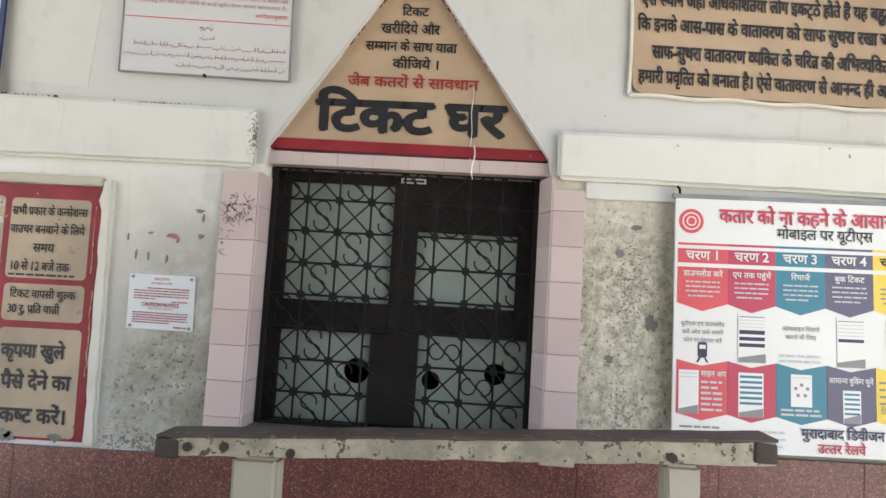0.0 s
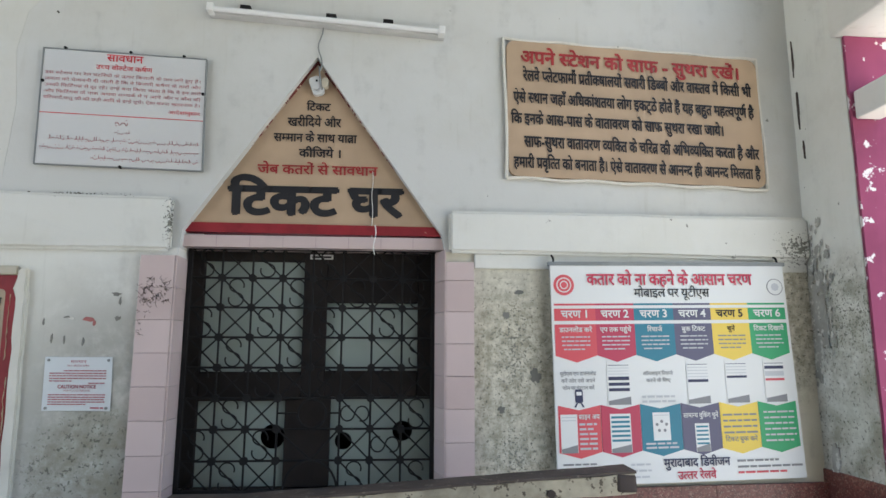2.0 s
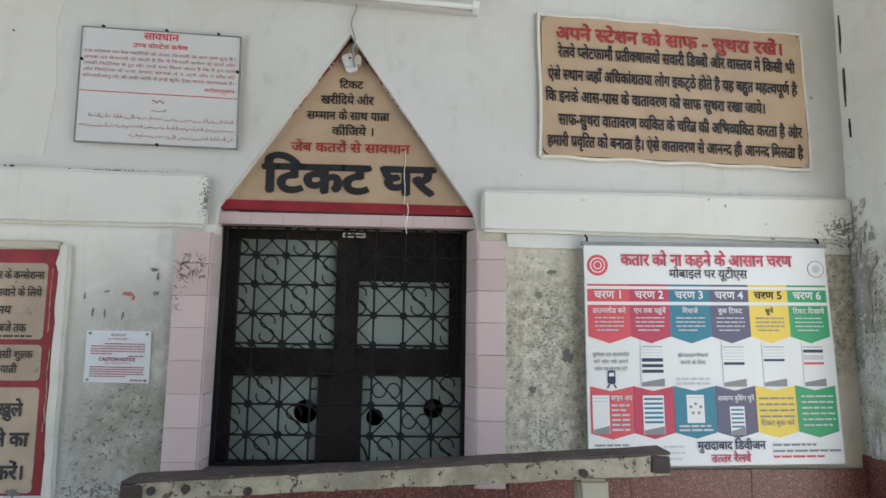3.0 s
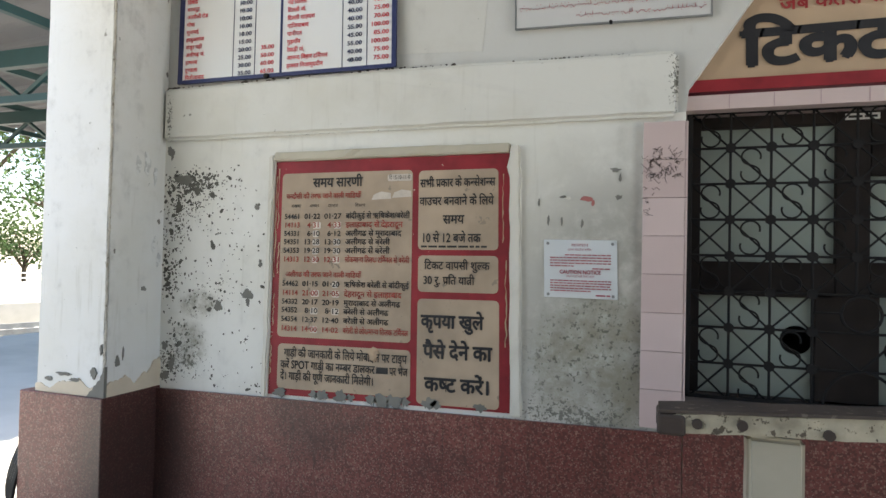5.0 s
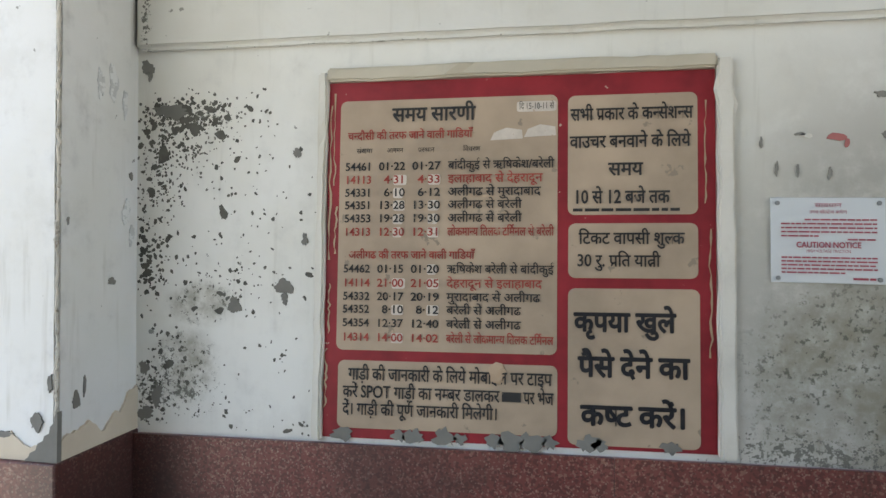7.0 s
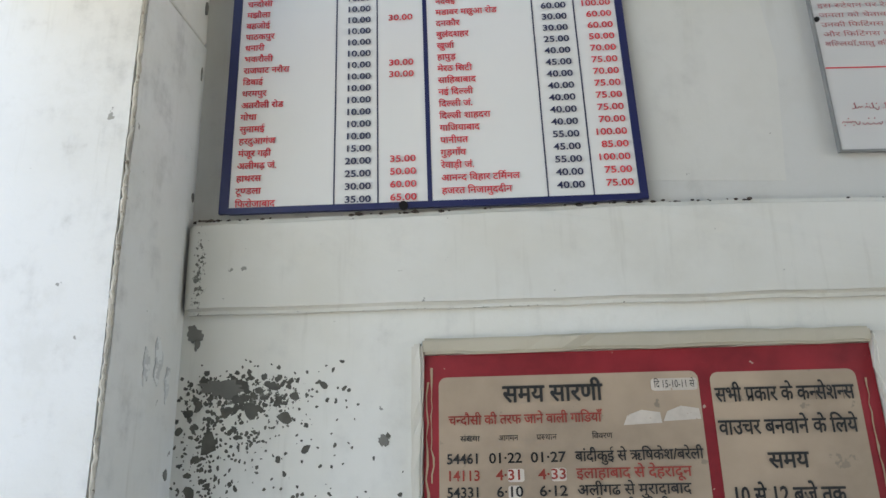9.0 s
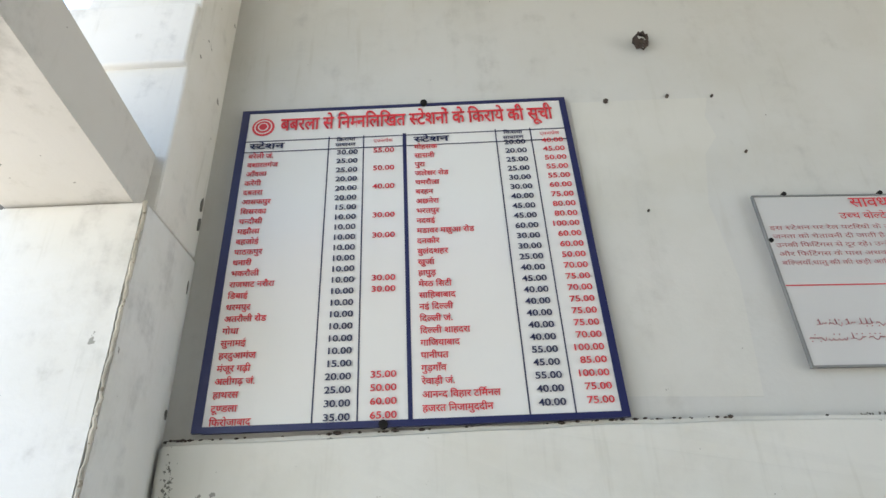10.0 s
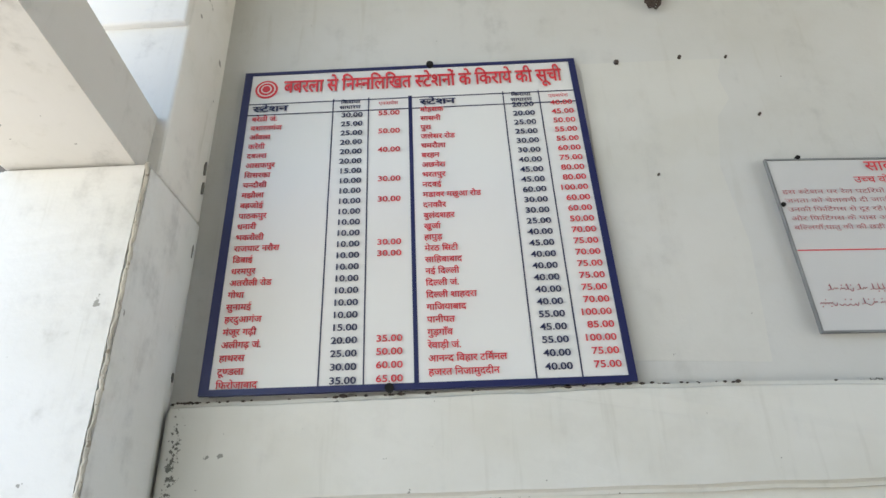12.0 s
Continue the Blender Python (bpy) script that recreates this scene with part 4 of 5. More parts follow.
write(WB, "सावधान", 0.328, 0.595, 0.038, M_CRIMSON, 0.188, bold=0.01)
write(WB, "उच्च वोल्टेज कर्षण", 0.273, 0.545, 0.024, M_CRIMSON, 0.294, bold=0.004)
rng = random.Random(12)
lines = ("इस स्टेशन पर रेल पटरियों के ऊपर बिजली के तार लगे हुए हैं।", "जनता को चेतावनी दी जाती है कि वे बिजली कर्षण के तारों और", "उनकी फिटिंगस से दूर रहें। उन्हें मना किया जाता है कि वे इन तारों",
         "और फिटिंगस के पास अथवा सम्पर्क में न आयें और न बाँस की", "बल्लियाँ,धातु की की छड़ी आदि से इन्हें छूयें। ऐसा करना खतरनाक है।")
for k, s in enumerate(lines):
    write(WB, s, 0.016, 0.502 - 0.0355 * k, 0.015, M_PALERED, 0.81)
write(WB, "आदेशानुसार", 0.66, 0.312, 0.018, M_CRIMSON, 0.167)
flat(WB, "rule", rect(0.003, 0.842, 0.281, 0.285), M_CRIMSON)


def script_line(parent, x0, x1, z, h, rng, material):
    """A line of flowing right-to-left script too small to read: joined bowls, teeth, stems and dots, word by word."""
    x = x1
    while x > x0 + 2 * h:
        bm = bmesh.new()
        pts = [(x, z + h * rng.uniform(0.15, 0.35))]
        for k in range(rng.randint(2, 5)):
            kind = rng.random()
            w = h * rng.uniform(0.45, 0.9)
            if kind < 0.35:
                pts += [(x - w * u, z + h * (0.05 - 0.3 * math.sin(math.pi * u))) for u in (0.2, 0.5, 0.8, 1.0)]
            elif kind < 0.55:
                pts += [(x - 0.3 * w, z + 0.05 * h), (x - 0.4 * w, z + 0.95 * h), (x - 0.46 * w, z + 0.05 * h), (x - w, z)]
            else:
                pts += [(x - w * u, z + h * (0.05 + 0.3 * abs(math.sin(2 * math.pi * u)))) for u in (0.2, 0.45, 0.7, 1.0)]
            x -= w
            if rng.random() < 0.6:
                dz = rng.choice((-0.4, 0.65))
                box(bm, x + 0.3 * w, x + 0.3 * w + 0.13 * h, -0.004, -0.002, z + h * dz, z + h * (dz + 0.13))
        rod(bm, [(a, -0.002, b) for a, b in pts], h * 0.055, 4)
        tagged(part("script_word", bm, material, parent), kind="stuff")
        x -= h * rng.uniform(0.25, 0.5)


script_line(WB, 0.37, 0.455, 0.238, 0.03, rng, M_PALERED)
script_line(WB, 0.356, 0.47, 0.185, 0.02, rng, M_PALERED)
for k, (a, b2) in enumerate(((0.012, 0.826), (0.012, 0.826), (0.25, 0.826))):
    script_line(WB, a, b2, 0.138 - 0.05 * k, 0.022, rng, M_PALERED)
script_line(WB, 0.02, 0.05, 0.04, 0.02, rng, M_PALERED)

out_of_square(WB, (-0.006, 0.851, -0.006, 0.651), (-1.442, 2.676), (-0.602, 2.656), (-0.617, 3.275), (-1.455, 3.309))

# ---- tan painted slogan board ----
BB = thing("slogan_board", "worn tan painted board with black Hindi slogan", "sign", pose(0, 2.975, 0))
pts = round_rect(-0.01, 1.49, -0.03, 0.79, 0.05)
bm = slab_xz(bmesh.new(), pts, 0, 0.024)
part("panel", bm, M_TAN, BB)
for x0, z0, x1, z1 in ((-0.02, 0.8, 1.5, 0.8), (1.5, 0.8, 1.5, -0.04), (1.5, -0.04, -0.02, -0.04), (-0.02, -0.04, -0.02, 0.8)):
    L = math.hypot(x1 - x0, z1 - z0)
    n = int(L / 0.05)
    p = [(x0 + (x1 - x0) * k / n, 0.008, z0 + (z1 - z0) * k / n) for k in range(n + 1)]
    p = [(x + 0.005 * math.sin(13 * x + 7 * z), y, z + 0.005 * math.sin(17 * x + 3 * z)) for x, y, z in p]
    part("edge", rod(bmesh.new(), p, 0.010, 6), M_MOULD, BB, "chipped plaster edge")
write(BB, "अपने स्टेशन को साफ - सुथरा रखें।", 0.071, 0.655, 0.07, M_INK_RED, 1.315, bold=0.032)
write(BB, "रेलवे प्लेटफार्मो प्रतीक्षालयों सवारी डिब्बों और वास्तव में किसी भी", 0.084, 0.546, 0.06, M_INK, 1.36, bold=0.030)
write(BB, "ऐसे स्थान जहाँ अधिकांशतया लोग इकट्ठे होते हैं यह बहुत महत्वपूर्ण है", 0.025, 0.411, 0.058, M_INK, 1.425, bold=0.030)
write(BB, "कि इनके आस-पास के वातावरण को साफ सुथरा रखा जाये।", 0.009, 0.283, 0.058, M_INK, 1.252, bold=0.030)
write(BB, "साफ-सुथरा वातावरण व्यक्ति के चरित्र की अभिव्यक्ति करता है और", 0.08, 0.146, 0.06, M_INK, 1.38, bold=0.030)
write(BB, "हमारी प्रवृत्ति को बनाता है। ऐसे वातावरण से आनन्द ही आनन्द मिलता है", 0.018, 0.022, 0.058, M_INK, 1.44, bold=0.030)

out_of_square(BB, (-0.02, 1.5, -0.04, 0.8), (0.992, 2.666), (2.450, 2.630), (2.440, 3.395), (0.985, 3.464))

# ---- fare list board ----
FB = thing("fare_board", "white fare list board in a navy frame", "sign", pose(0, 2.955, 2.548, -1.3, 0, 0))
part("sheet", boxed(0, 1.302, 0, 0.008, 0, 1.295), M_BOARD, FB)
part("frame_side", boxed(-0.004, 0.026, -0.004, 0.01, -0.004, 1.299), M_NAVY, FB, "navy blue border")
part("frame_side", boxed(1.280, 1.304, -0.004, 0.01, -0.004, 1.299), M_NAVY, FB, "navy blue border")
part("frame_rail", boxed(0.026, 1.280, -0.004, 0.01, 1.285, 1.299), M_NAVY, FB, "navy blue border")
part("frame_rail", boxed(0.026, 1.280, -0.004, 0.01, -0.006, 0.014), M_NAVY, FB, "navy blue border")
flat(FB, "divider", rect(0.646, 0.660, 0.014, 1.146), M_NAVY)
for x in (0.356, 0.493, 1.010, 1.146):
    flat(FB, "rule", rect(x - 0.002, x + 0.002, 0.014, 1.146), M_NAVYINK)
flat(FB, "rule", rect(0.026, 1.280, 1.135, 1.139), M_NAVYINK)
flat(FB, "rule", rect(0.026, 1.280, 1.081, 1.085), M_NAVYINK, y=-0.0024)
part("emblem", disc_y(bmesh.new(), 0.088, 1.21, 0.045, -0.003, -0.001, 28), M_CRIMSON, FB, "round red emblem")
part("emblem_ring", disc_y(bmesh.new(), 0.088, 1.21, 0.036, -0.0036, -0.003, 28), M_BOARD, FB)
part("emblem_core", disc_y(bmesh.new(), 0.088, 1.21, 0.031, -0.0042, -0.0036, 28), M_CRIMSON, FB)
part("emblem_ring", disc_y(bmesh.new(), 0.088, 1.21, 0.021, -0.0048, -0.0042, 24), M_BOARD, FB)
part("emblem_core", disc_y(bmesh.new(), 0.088, 1.21, 0.017, -0.0054, -0.0048, 12), M_CRIMSON, FB)
write(FB, "बबरला से निम्नलिखित स्टेशनों के किराये की सूची", 0.158, 1.187, 0.058, M_CRIMSON, 1.085, bold=0.022)
for x in (0.045, 0.69):
    write(FB, "स्टेशन", x, 1.097, 0.025, M_NAVYINK, 0.135, bold=0.03)
for x in (0.386, 1.04):
    write(FB, "किराया", x, 1.119, 0.014, M_NAVYINK, 0.074, bold=0.02)
    write(FB, "साधारण", x - 0.004, 1.093, 0.014, M_NAVYINK, 0.08, bold=0.02)
for x in (0.532, 1.18):
    write(FB, "एक्सप्रेस", x, 1.105, 0.014, M_CRIMSON, 0.075)
LEFT = "बरेली जं.|बशारतगंज|आँवला|करेंगी|दबतरा|आसफपुर|सिसरका|चन्दौसी|मझौला|बहजोई|पाठकपुर|धनारी|भकरौली|राजघाट नरौरा|डिबाई|धरमपुर|अतरौली रोड|गोधा|सुनामई|हरदुआगंज|मंजूर गढ़ी|अलीगढ़ जं.|हाथरस|टूण्डला|फिरोजाबाद".split("|")
RIGHT = "मोहसक|सासनी|पुरा|जलेसर रोड|चमरौला|बरहन|अछनेरा|भरतपुर|नदवई|मडावर मछुआ रोड|दनकौर|बुलंदशहर|खुर्जा|हापुड़|मेरठ सिटी|साहिबाबाद|नई दिल्ली|दिल्ली जं.|दिल्ली शाहदरा|गाजियाबाद|पानीपत|गुड़गाँव|रेवाड़ी जं.|आनन्द विहार टर्मिनल|हजरत निजामुददीन".split("|")
P1 = [30, 25, 25, 20, 20, 20, 15] + [10] * 13 + [15, 20, 25, 30, 35]
P2 = {0: 55, 2: 50, 4: 40, 7: 30, 9: 30, 13: 30, 14: 30, 21: 35, 22: 50, 23: 60, 24: 65}
P3 = "20 20 25 25 30 30 40 45 45 60 30 30 25 40 45 40 40 40 40 40 55 45 55 40 40".split()
P4 = "40 45 50 55 55 60 75 80 80 100 60 60 50 70 75 70 75 75 75 70 100 85 100 75 75".split()
for i in range(25):
    zl = 1.050 - i * 0.0431
    zr = 1.062 - i * 0.0428
    write(FB, LEFT[i], 0.046, zl, 0.0195, M_CRIMSON, bold=0.014)
    write(FB, RIGHT[i], 0.69, zr, 0.0195, M_CRIMSON, bold=0.014, max_width=0.3)
    write(FB, "%d.00" % P1[i], 0.472, zl + 0.002, 0.0215, M_NAVYINK, 0.083, "r", bold=0.02)
    if i in P2:
        write(FB, "%d.00" % P2[i], 0.613, zl + 0.004, 0.0215, M_CRIMSON, 0.083, "r", bold=0.015)
    write(FB, P3[i] + ".00", 1.121, zr + 0.004, 0.0215, M_NAVYINK, 0.083, "r", bold=0.02)
    write(FB, P4[i] + ".00", 1.266, zr + 0.006, 0.0215, M_CRIMSON, 0.083 if len(P4[i]) == 2 else 0.1, "r", bold=0.015)
for x, z in ((0.735, 1.297), (0.572, 0.0)):
    part("nail", disc_y(bmesh.new(), x, z, 0.014, -0.014, 0.0, 10), M_DARK_IRON, FB)

out_of_square(FB, (-0.004, 1.304, -0.006, 1.299), (-3.331, 0.0), (-2.023, -0.004), (-2.054, 1.272), (-3.339, 1.281))

# ---- six-step ticket app poster ----
PO = thing("steps_poster", "white printed poster board with six coloured step columns", "poster", pose(0, 2.923, 0))
part("board", boxed(0, 1.292, 0, 0.016, 0, 1.125), M_BOARD, PO)
part("rail", boxed(-0.012, 1.304, -0.004, 0.022, 1.115, 1.135), M_STEEL, PO, "grey metal top rail")
for x in (0.0, 1.25):
    part("hook", rod(bmesh.new(), [(x + 0.02, 0.005, 1.12), (x + 0.022, 0.02, 1.16), (x + 0.02, 0.045, 1.175)], 0.006, 6), M_DARK_IRON, PO, "dark wire hook")
CORAL, PINK, TEAL, SLATE, YELLOW, GREEN6 = [plain(n, c, 0.45) for n, c in (("coral_print", (0.62, 0.075, 0.095)), ("raspberry_print", (0.47, 0.035, 0.085)), ("teal_print", (0.012, 0.18, 0.26)),
                                            ("slate_print", (0.09, 0.085, 0.15)), ("yellow_print", (0.78, 0.56, 0.075)), ("green_print", (0.015, 0.32, 0.12)))]
COLS = [CORAL, PINK, TEAL, SLATE, YELLOW, GREEN6]
GREYP = plain("pale_grey_print", (0.50, 0.51, 0.53), 0.5)
DGREY = plain("grey_print", (0.22, 0.22, 0.23), 0.5)
part("emblem", disc_y(bmesh.new(), 0.069, 1.012, 0.055, -0.002, 0, 28), CORAL, PO, "round red emblem")
part("emblem_ring", disc_y(bmesh.new(), 0.069, 1.012, 0.040, -0.0026, -0.002, 28), M_BOARD, PO)
part("emblem_core", disc_y(bmesh.new(), 0.069, 1.012, 0.034, -0.0032, -0.0026, 28), CORAL, PO)
part("emblem_ring", disc_y(bmesh.new(), 0.069, 1.012, 0.022, -0.0038, -0.0032, 24), M_BOARD, PO)
part("emblem_core", disc_y(bmesh.new(), 0.069, 1.012, 0.017, -0.0044, -0.0038, 12), CORAL, PO)
part("seal", disc_y(bmesh.new(), 1.234, 1.0, 0.045, -0.002, 0, 28), DGREY, PO, "round grey seal")
part("seal_ring", disc_y(bmesh.new(), 1.234, 1.0, 0.041, -0.0026, -0.002, 28), M_BOARD, PO)
part("seal_core", disc_y(bmesh.new(), 1.234, 1.0, 0.022, -0.0032, -0.0026, 8), GREYP, PO)
write(PO, "कतार को ना कहने के आसान चरण", 0.194, 1.012, 0.056, M_ROSE, 0.912, bold=0.022)
write(PO, "मोबाइल पर यूटीएस", 0.447, 0.948, 0.042, M_INK, 0.415, bold=0.008)
XS = [0.012, 0.232, 0.439, 0.654, 0.860, 1.068, 1.277]
TITLES = ["डाउनलोड करें", "एप तक पहुंचें", "रिचार्ज", "बुक टिकट", "चुनें", "टिकट दिखायें"]
rng = random.Random(31)
for k in range(6):
    a, b2, mt = XS[k], XS[k + 1], COLS[k]
    c = (a + b2) / 2
    flat(PO, "strip", rect(a, b2, 0.904, 0.914), mt)
    flat(PO, "heading", rect(a, b2, 0.824, 0.888), mt)
    flat(PO, "arrow_block", [(a, 0.806), (b2, 0.806), (b2, 0.645), (c, 0.61), (a, 0.645)], mt)
    write(PO, "चरण %d" % (k + 1), c, 0.84, 0.036, M_INK if k == 4 else M_BOARD, 0.15, "c", bold=0.02)
    ink = M_INK if k == 4 else M_BOARD
    write(PO, TITLES[k], c, 0.766, 0.022, ink, None, "c", bold=0.015, max_width=0.185)
    for j in range(4):
        bars(PO, c - 0.075 + 0.01 * (j == 3), c + 0.075 - 0.03 * (j == 3), 0.737 - 0.021 * j, 0.0095, GREYP if k != 4 else DGREY, rng)
    flat(PO, "lower_block", [(a + 0.002, 0.395), (c, 0.37), (b2, 0.393), (b2, 0.162), (c, 0.132), (a + 0.002, 0.162)], mt)


def screen(x0, x1, z0, z1, rows, photo=True):
    flat(PO, "screenshot", rect(x0, x1, z0, z1), M_BOARD, y=-0.003)
    n = len(rows)
    top = z1 - 0.012
    for r, (hgt, m) in enumerate(rows):
        flat(PO, "screen_band", rect(x0 + 0.006, x1 - 0.006, top - hgt, top), m, y=-0.004)
        top -= hgt + 0.012
    if photo:
        flat(PO, "track_photo", [(x0 + 0.002, z0), (x1 - 0.002, z0), (x1 - 0.002, z0 + 0.04), (x0 + 0.002, z0 + 0.02)], DGREY, y=-0.0042)


dk = M_NAVYINK
screen(0.277, 0.398, 0.393, 0.607, [(0.003, dk), (0.003, GREYP), (0.003, GREYP), (0.003, GREYP), (0.018, dk), (0.016, dk), (0.016, dk)])
screen(0.70, 0.82, 0.39, 0.605, [(0.003, dk), (0.004, GREYP), (0.004, GREYP), (0.004, GREYP), (0.004, GREYP), (0.014, dk)])
screen(0.91, 1.03, 0.39, 0.605, [(0.003, dk), (0.004, GREYP), (0.004, GREYP), (0.004, GREYP), (0.012, dk)])
screen(1.12, 1.235, 0.39, 0.605, [(0.003, dk), (0.016, dk), (0.025, GREYP), (0.012, CORAL)])
screen(0.024, 0.11, 0.16, 0.35, [(0.004, GREYP), (0.004, GREYP)])
screen(0.28, 0.387, 0.155, 0.348, [(0.011, TEAL)] * 6)
screen(0.503, 0.592, 0.21, 0.35, [(0.004, GREYP)], photo=False)
for dx, dz in ((0.02, 0.08), (0.045, 0.095), (0.07, 0.08), (0.03, 0.05), (0.06, 0.05)):
    part("icon_dot", disc_y(bmesh.new(), 0.503 + dx, 0.21 + dz, 0.008, -0.0045, -0.003, 8), DGREY, PO)
screen(0.722, 0.797, 0.148, 0.29, [(0.009, TEAL)] * 5)
for j, line in enumerate(("यूटीएस एप डाउनलोड", "करें और उसे अपने", "फोन पर इंस्टाल करें")):
    write(PO, line, 0.124, 0.545 - 0.036 * j, 0.0165, DGREY, 0.19 - 0.012 * j, "c", bold=0.008)
for j, line in enumerate(("ऑनलाइन रिचार्ज", "करने के लिए")):
    write(PO, line, 0.547, 0.54 - 0.036 * j, 0.0165, DGREY, 0.16 - 0.03 * j, "c", bold=0.008)
for j in range(2):
    bars(PO, 0.455, 0.63, 0.425 - 0.024 * j, 0.014, GREYP, rng)
flat(PO, "train_icon", round_rect(0.105, 0.145, 0.405, 0.475, 0.012), M_NAVYINK)
flat(PO, "train_window", rect(0.112, 0.138, 0.444, 0.462), M_BOARD, y=-0.003)
flat(PO, "train_rail", [(0.098, 0.385), (0.108, 0.385), (0.118, 0.405), (0.110, 0.405)], M_NAVYINK)
flat(PO, "train_rail", [(0.142, 0.385), (0.152, 0.385), (0.140, 0.405), (0.132, 0.405)], M_NAVYINK)
write(PO, "साइन अप", 0.118, 0.325, 0.022, M_BOARD, 0.108, bold=0.015)
for j in range(6):
    bars(PO, 0.12, 0.21, 0.295 - 0.024 * j, 0.014, GREYP, rng)
for j in range(2):
    bars(PO, 0.46, 0.63, 0.19 - 0.02 * j, 0.013, GREYP, rng)
write(PO, "सामान्य बुकिंग चुनें", 0.757, 0.32, 0.022, M_BOARD, 0.185, "c", bold=0.01)
for j in range(4):
    bars(PO, 0.875, 1.055, 0.325 - 0.03 * j, 0.013, DGREY, rng)
write(PO, "टिकट बुक करें", 0.964, 0.195, 0.022, DGREY, 0.17, "c", bold=0.01)
for j in range(6):
    bars(PO, 1.095, 1.262, 0.335 - 0.029 * j, 0.012, GREYP, rng)
write(PO, "मुरादाबाद डिवीजन", 0.546, 0.078, 0.038, M_NAVYINK, 0.345, bold=0.02)
write(PO, "उत्तर रेलवे", 0.613, 0.016, 0.036, M_ROSE, 0.2, bold=0.018)
bars(PO, 0.93, 1.15, 0.092, 0.014, DGREY, rng)
bars(PO, 0.93, 1.28, 0.062, 0.014, DGREY, rng)
bars(PO, 0.93, 1.19, 0.034, 0.014, CORAL, rng)
for j in range(3):
    bars(PO, 0.375, 0.48, 0.09 - 0.03 * j, 0.012, GREYP, rng)
bars(PO, 0.03, 0.2, 0.1, 0.012, DGREY, rng)

out_of_square(PO, (0, 1.292, 0, 1.125), (1.214, 1.087), (2.500, 1.117), (2.458, 2.207), (1.200, 2.194))

# ---- peeled coats and bare patches ----
def ragged(x0, x1, base, tops, seed, n=26):
    """An outline with a ragged upper edge."""
    rng = random.Random(seed)
    up = []
    for k in range(n + 1):
        u = k / n
        h = tops[0] + (tops[1] - tops[0]) * u
        swell = 0.85 + 0.3 * math.sin(9 * u + seed) + 0.16 * math.sin(23 * u + 2 * seed)
        up.append((x0 + (x1 - x0) * u, base + h * swell * rng.uniform(0.88, 1.08)))
    return [(x0, base), (x1, base)] + list(reversed(up))


M_CORNER = painted("faded_red_paper", (0.42, 0.16, 0.15), 0.8, 0.3, 20, 0.2, 0.1)
M_CREAM = painted("bare_cream_undercoat", (0.62, 0.54, 0.43), 0.85, 0.2, 12, 0.2, 0.3)
foot = thing("peeled_pilaster_foot", "ragged cream undercoat where limewash has peeled", "peeling paint", kind="structure")
part("undercoat", slab_xz(bmesh.new(), ragged(-3.893, -3.429, 0.879, (0.05, 0.085), 3, 40), 2.6165, 2.63), M_CREAM, foot)
bm = slab_xz(bmesh.new(), ragged(-3.0, -2.62, 0.879, (0.06, 0.13), 6), 0.0, 0.014)
bmesh.ops.transform(bm, matrix=pose(-3.426, 0, 0, 0, 0, 90) @ pose(0, 0, 0, 0, 0, 0), verts=bm.verts)
for v in bm.verts:
    v.co.y += 5.62
part("undercoat", bm, M_CREAM, foot)
part("bare_corner", slab_xz(bmesh.new(), [(-3.540, 0.879), (-3.424, 0.879), (-3.423, 1.035), (-3.431, 1.028), (-3.437, 1.0), (-3.448, 0.99), (-3.452, 0.968), (-3.468, 0.960), (-3.474, 0.944), (-3.492, 0.935), (-3.498, 0.915), (-3.518, 0.905), (-3.524, 0.892)], 2.6115, 2.63), M_CEMENT, foot, "bare grey cement at the corner")
for k, (cx, cz, rx, rz) in enumerate(((-3.50, 1.0, 0.02, 0.03), (-3.62, 0.955, 0.04, 0.012), (-3.70, 0.98, 0.05, 0.010), (-3.80, 0.95, 0.03, 0.012), (-3.455, 1.12, 0.008, 0.03))):
    rr = random.Random(k)
    pts = [(cx + rx * rr.uniform(0.6, 1.2) * math.cos(a * 0.35), cz + rz * rr.uniform(0.6, 1.2) * math.sin(a * 0.35)) for a in range(18)]
    part("bare_spot", slab_xz(bmesh.new(), pts, 2.6160, 2.63), M_CEMENT, foot)
pat = thing("bare_cement_patches", "bare grey cement patches in the limewash", "peeling paint", kind="structure")


def blot(cx, cz, rx, rz, seed, n=30):
    """An uneven rounded outline, notched like flaked paint."""
    rng = random.Random(seed)
    f = [(q, rng.uniform(0.06, 0.22) / (1 + 0.12 * q), rng.uniform(0, 6.28)) for q in (2, 3, 5, 8, 11)]
    pts = []
    for k in range(n):
        a = 2 * math.pi * k / n
        r = 0.9 + sum(amp * math.sin(q * a + ph) for q, amp, ph in f) + rng.uniform(-0.06, 0.06)
        pts.append((cx + rx * r * math.cos(a), cz + rz * r * math.sin(a)))
    return pts


for k, (cx, cz, rx, rz) in enumerate(((-3.30, 2.025, 0.075, 0.026), (-3.395, 2.185, 0.028, 0.026), (-3.385, 2.155, 0.008, 0.022), (-2.865, 1.405, 0.034, 0.03), (-2.862, 1.365, 0.014, 0.024), (-3.05, 1.335, 0.024, 0.034), (-2.82, 1.87, 0.016, 0.018), (-2.79, 1.57, 0.012, 0.022), (-3.35, 1.0, 0.022, 0.04), (-3.395, 0.935, 0.03, 0.03), (-3.40, 1.10, 0.018, 0.03))):
    part("patch", slab_xz(bmesh.new(), blot(cx, cz, rx, rz, 60 + k), 2.9895, 2.993), M_CEMENT, pat)
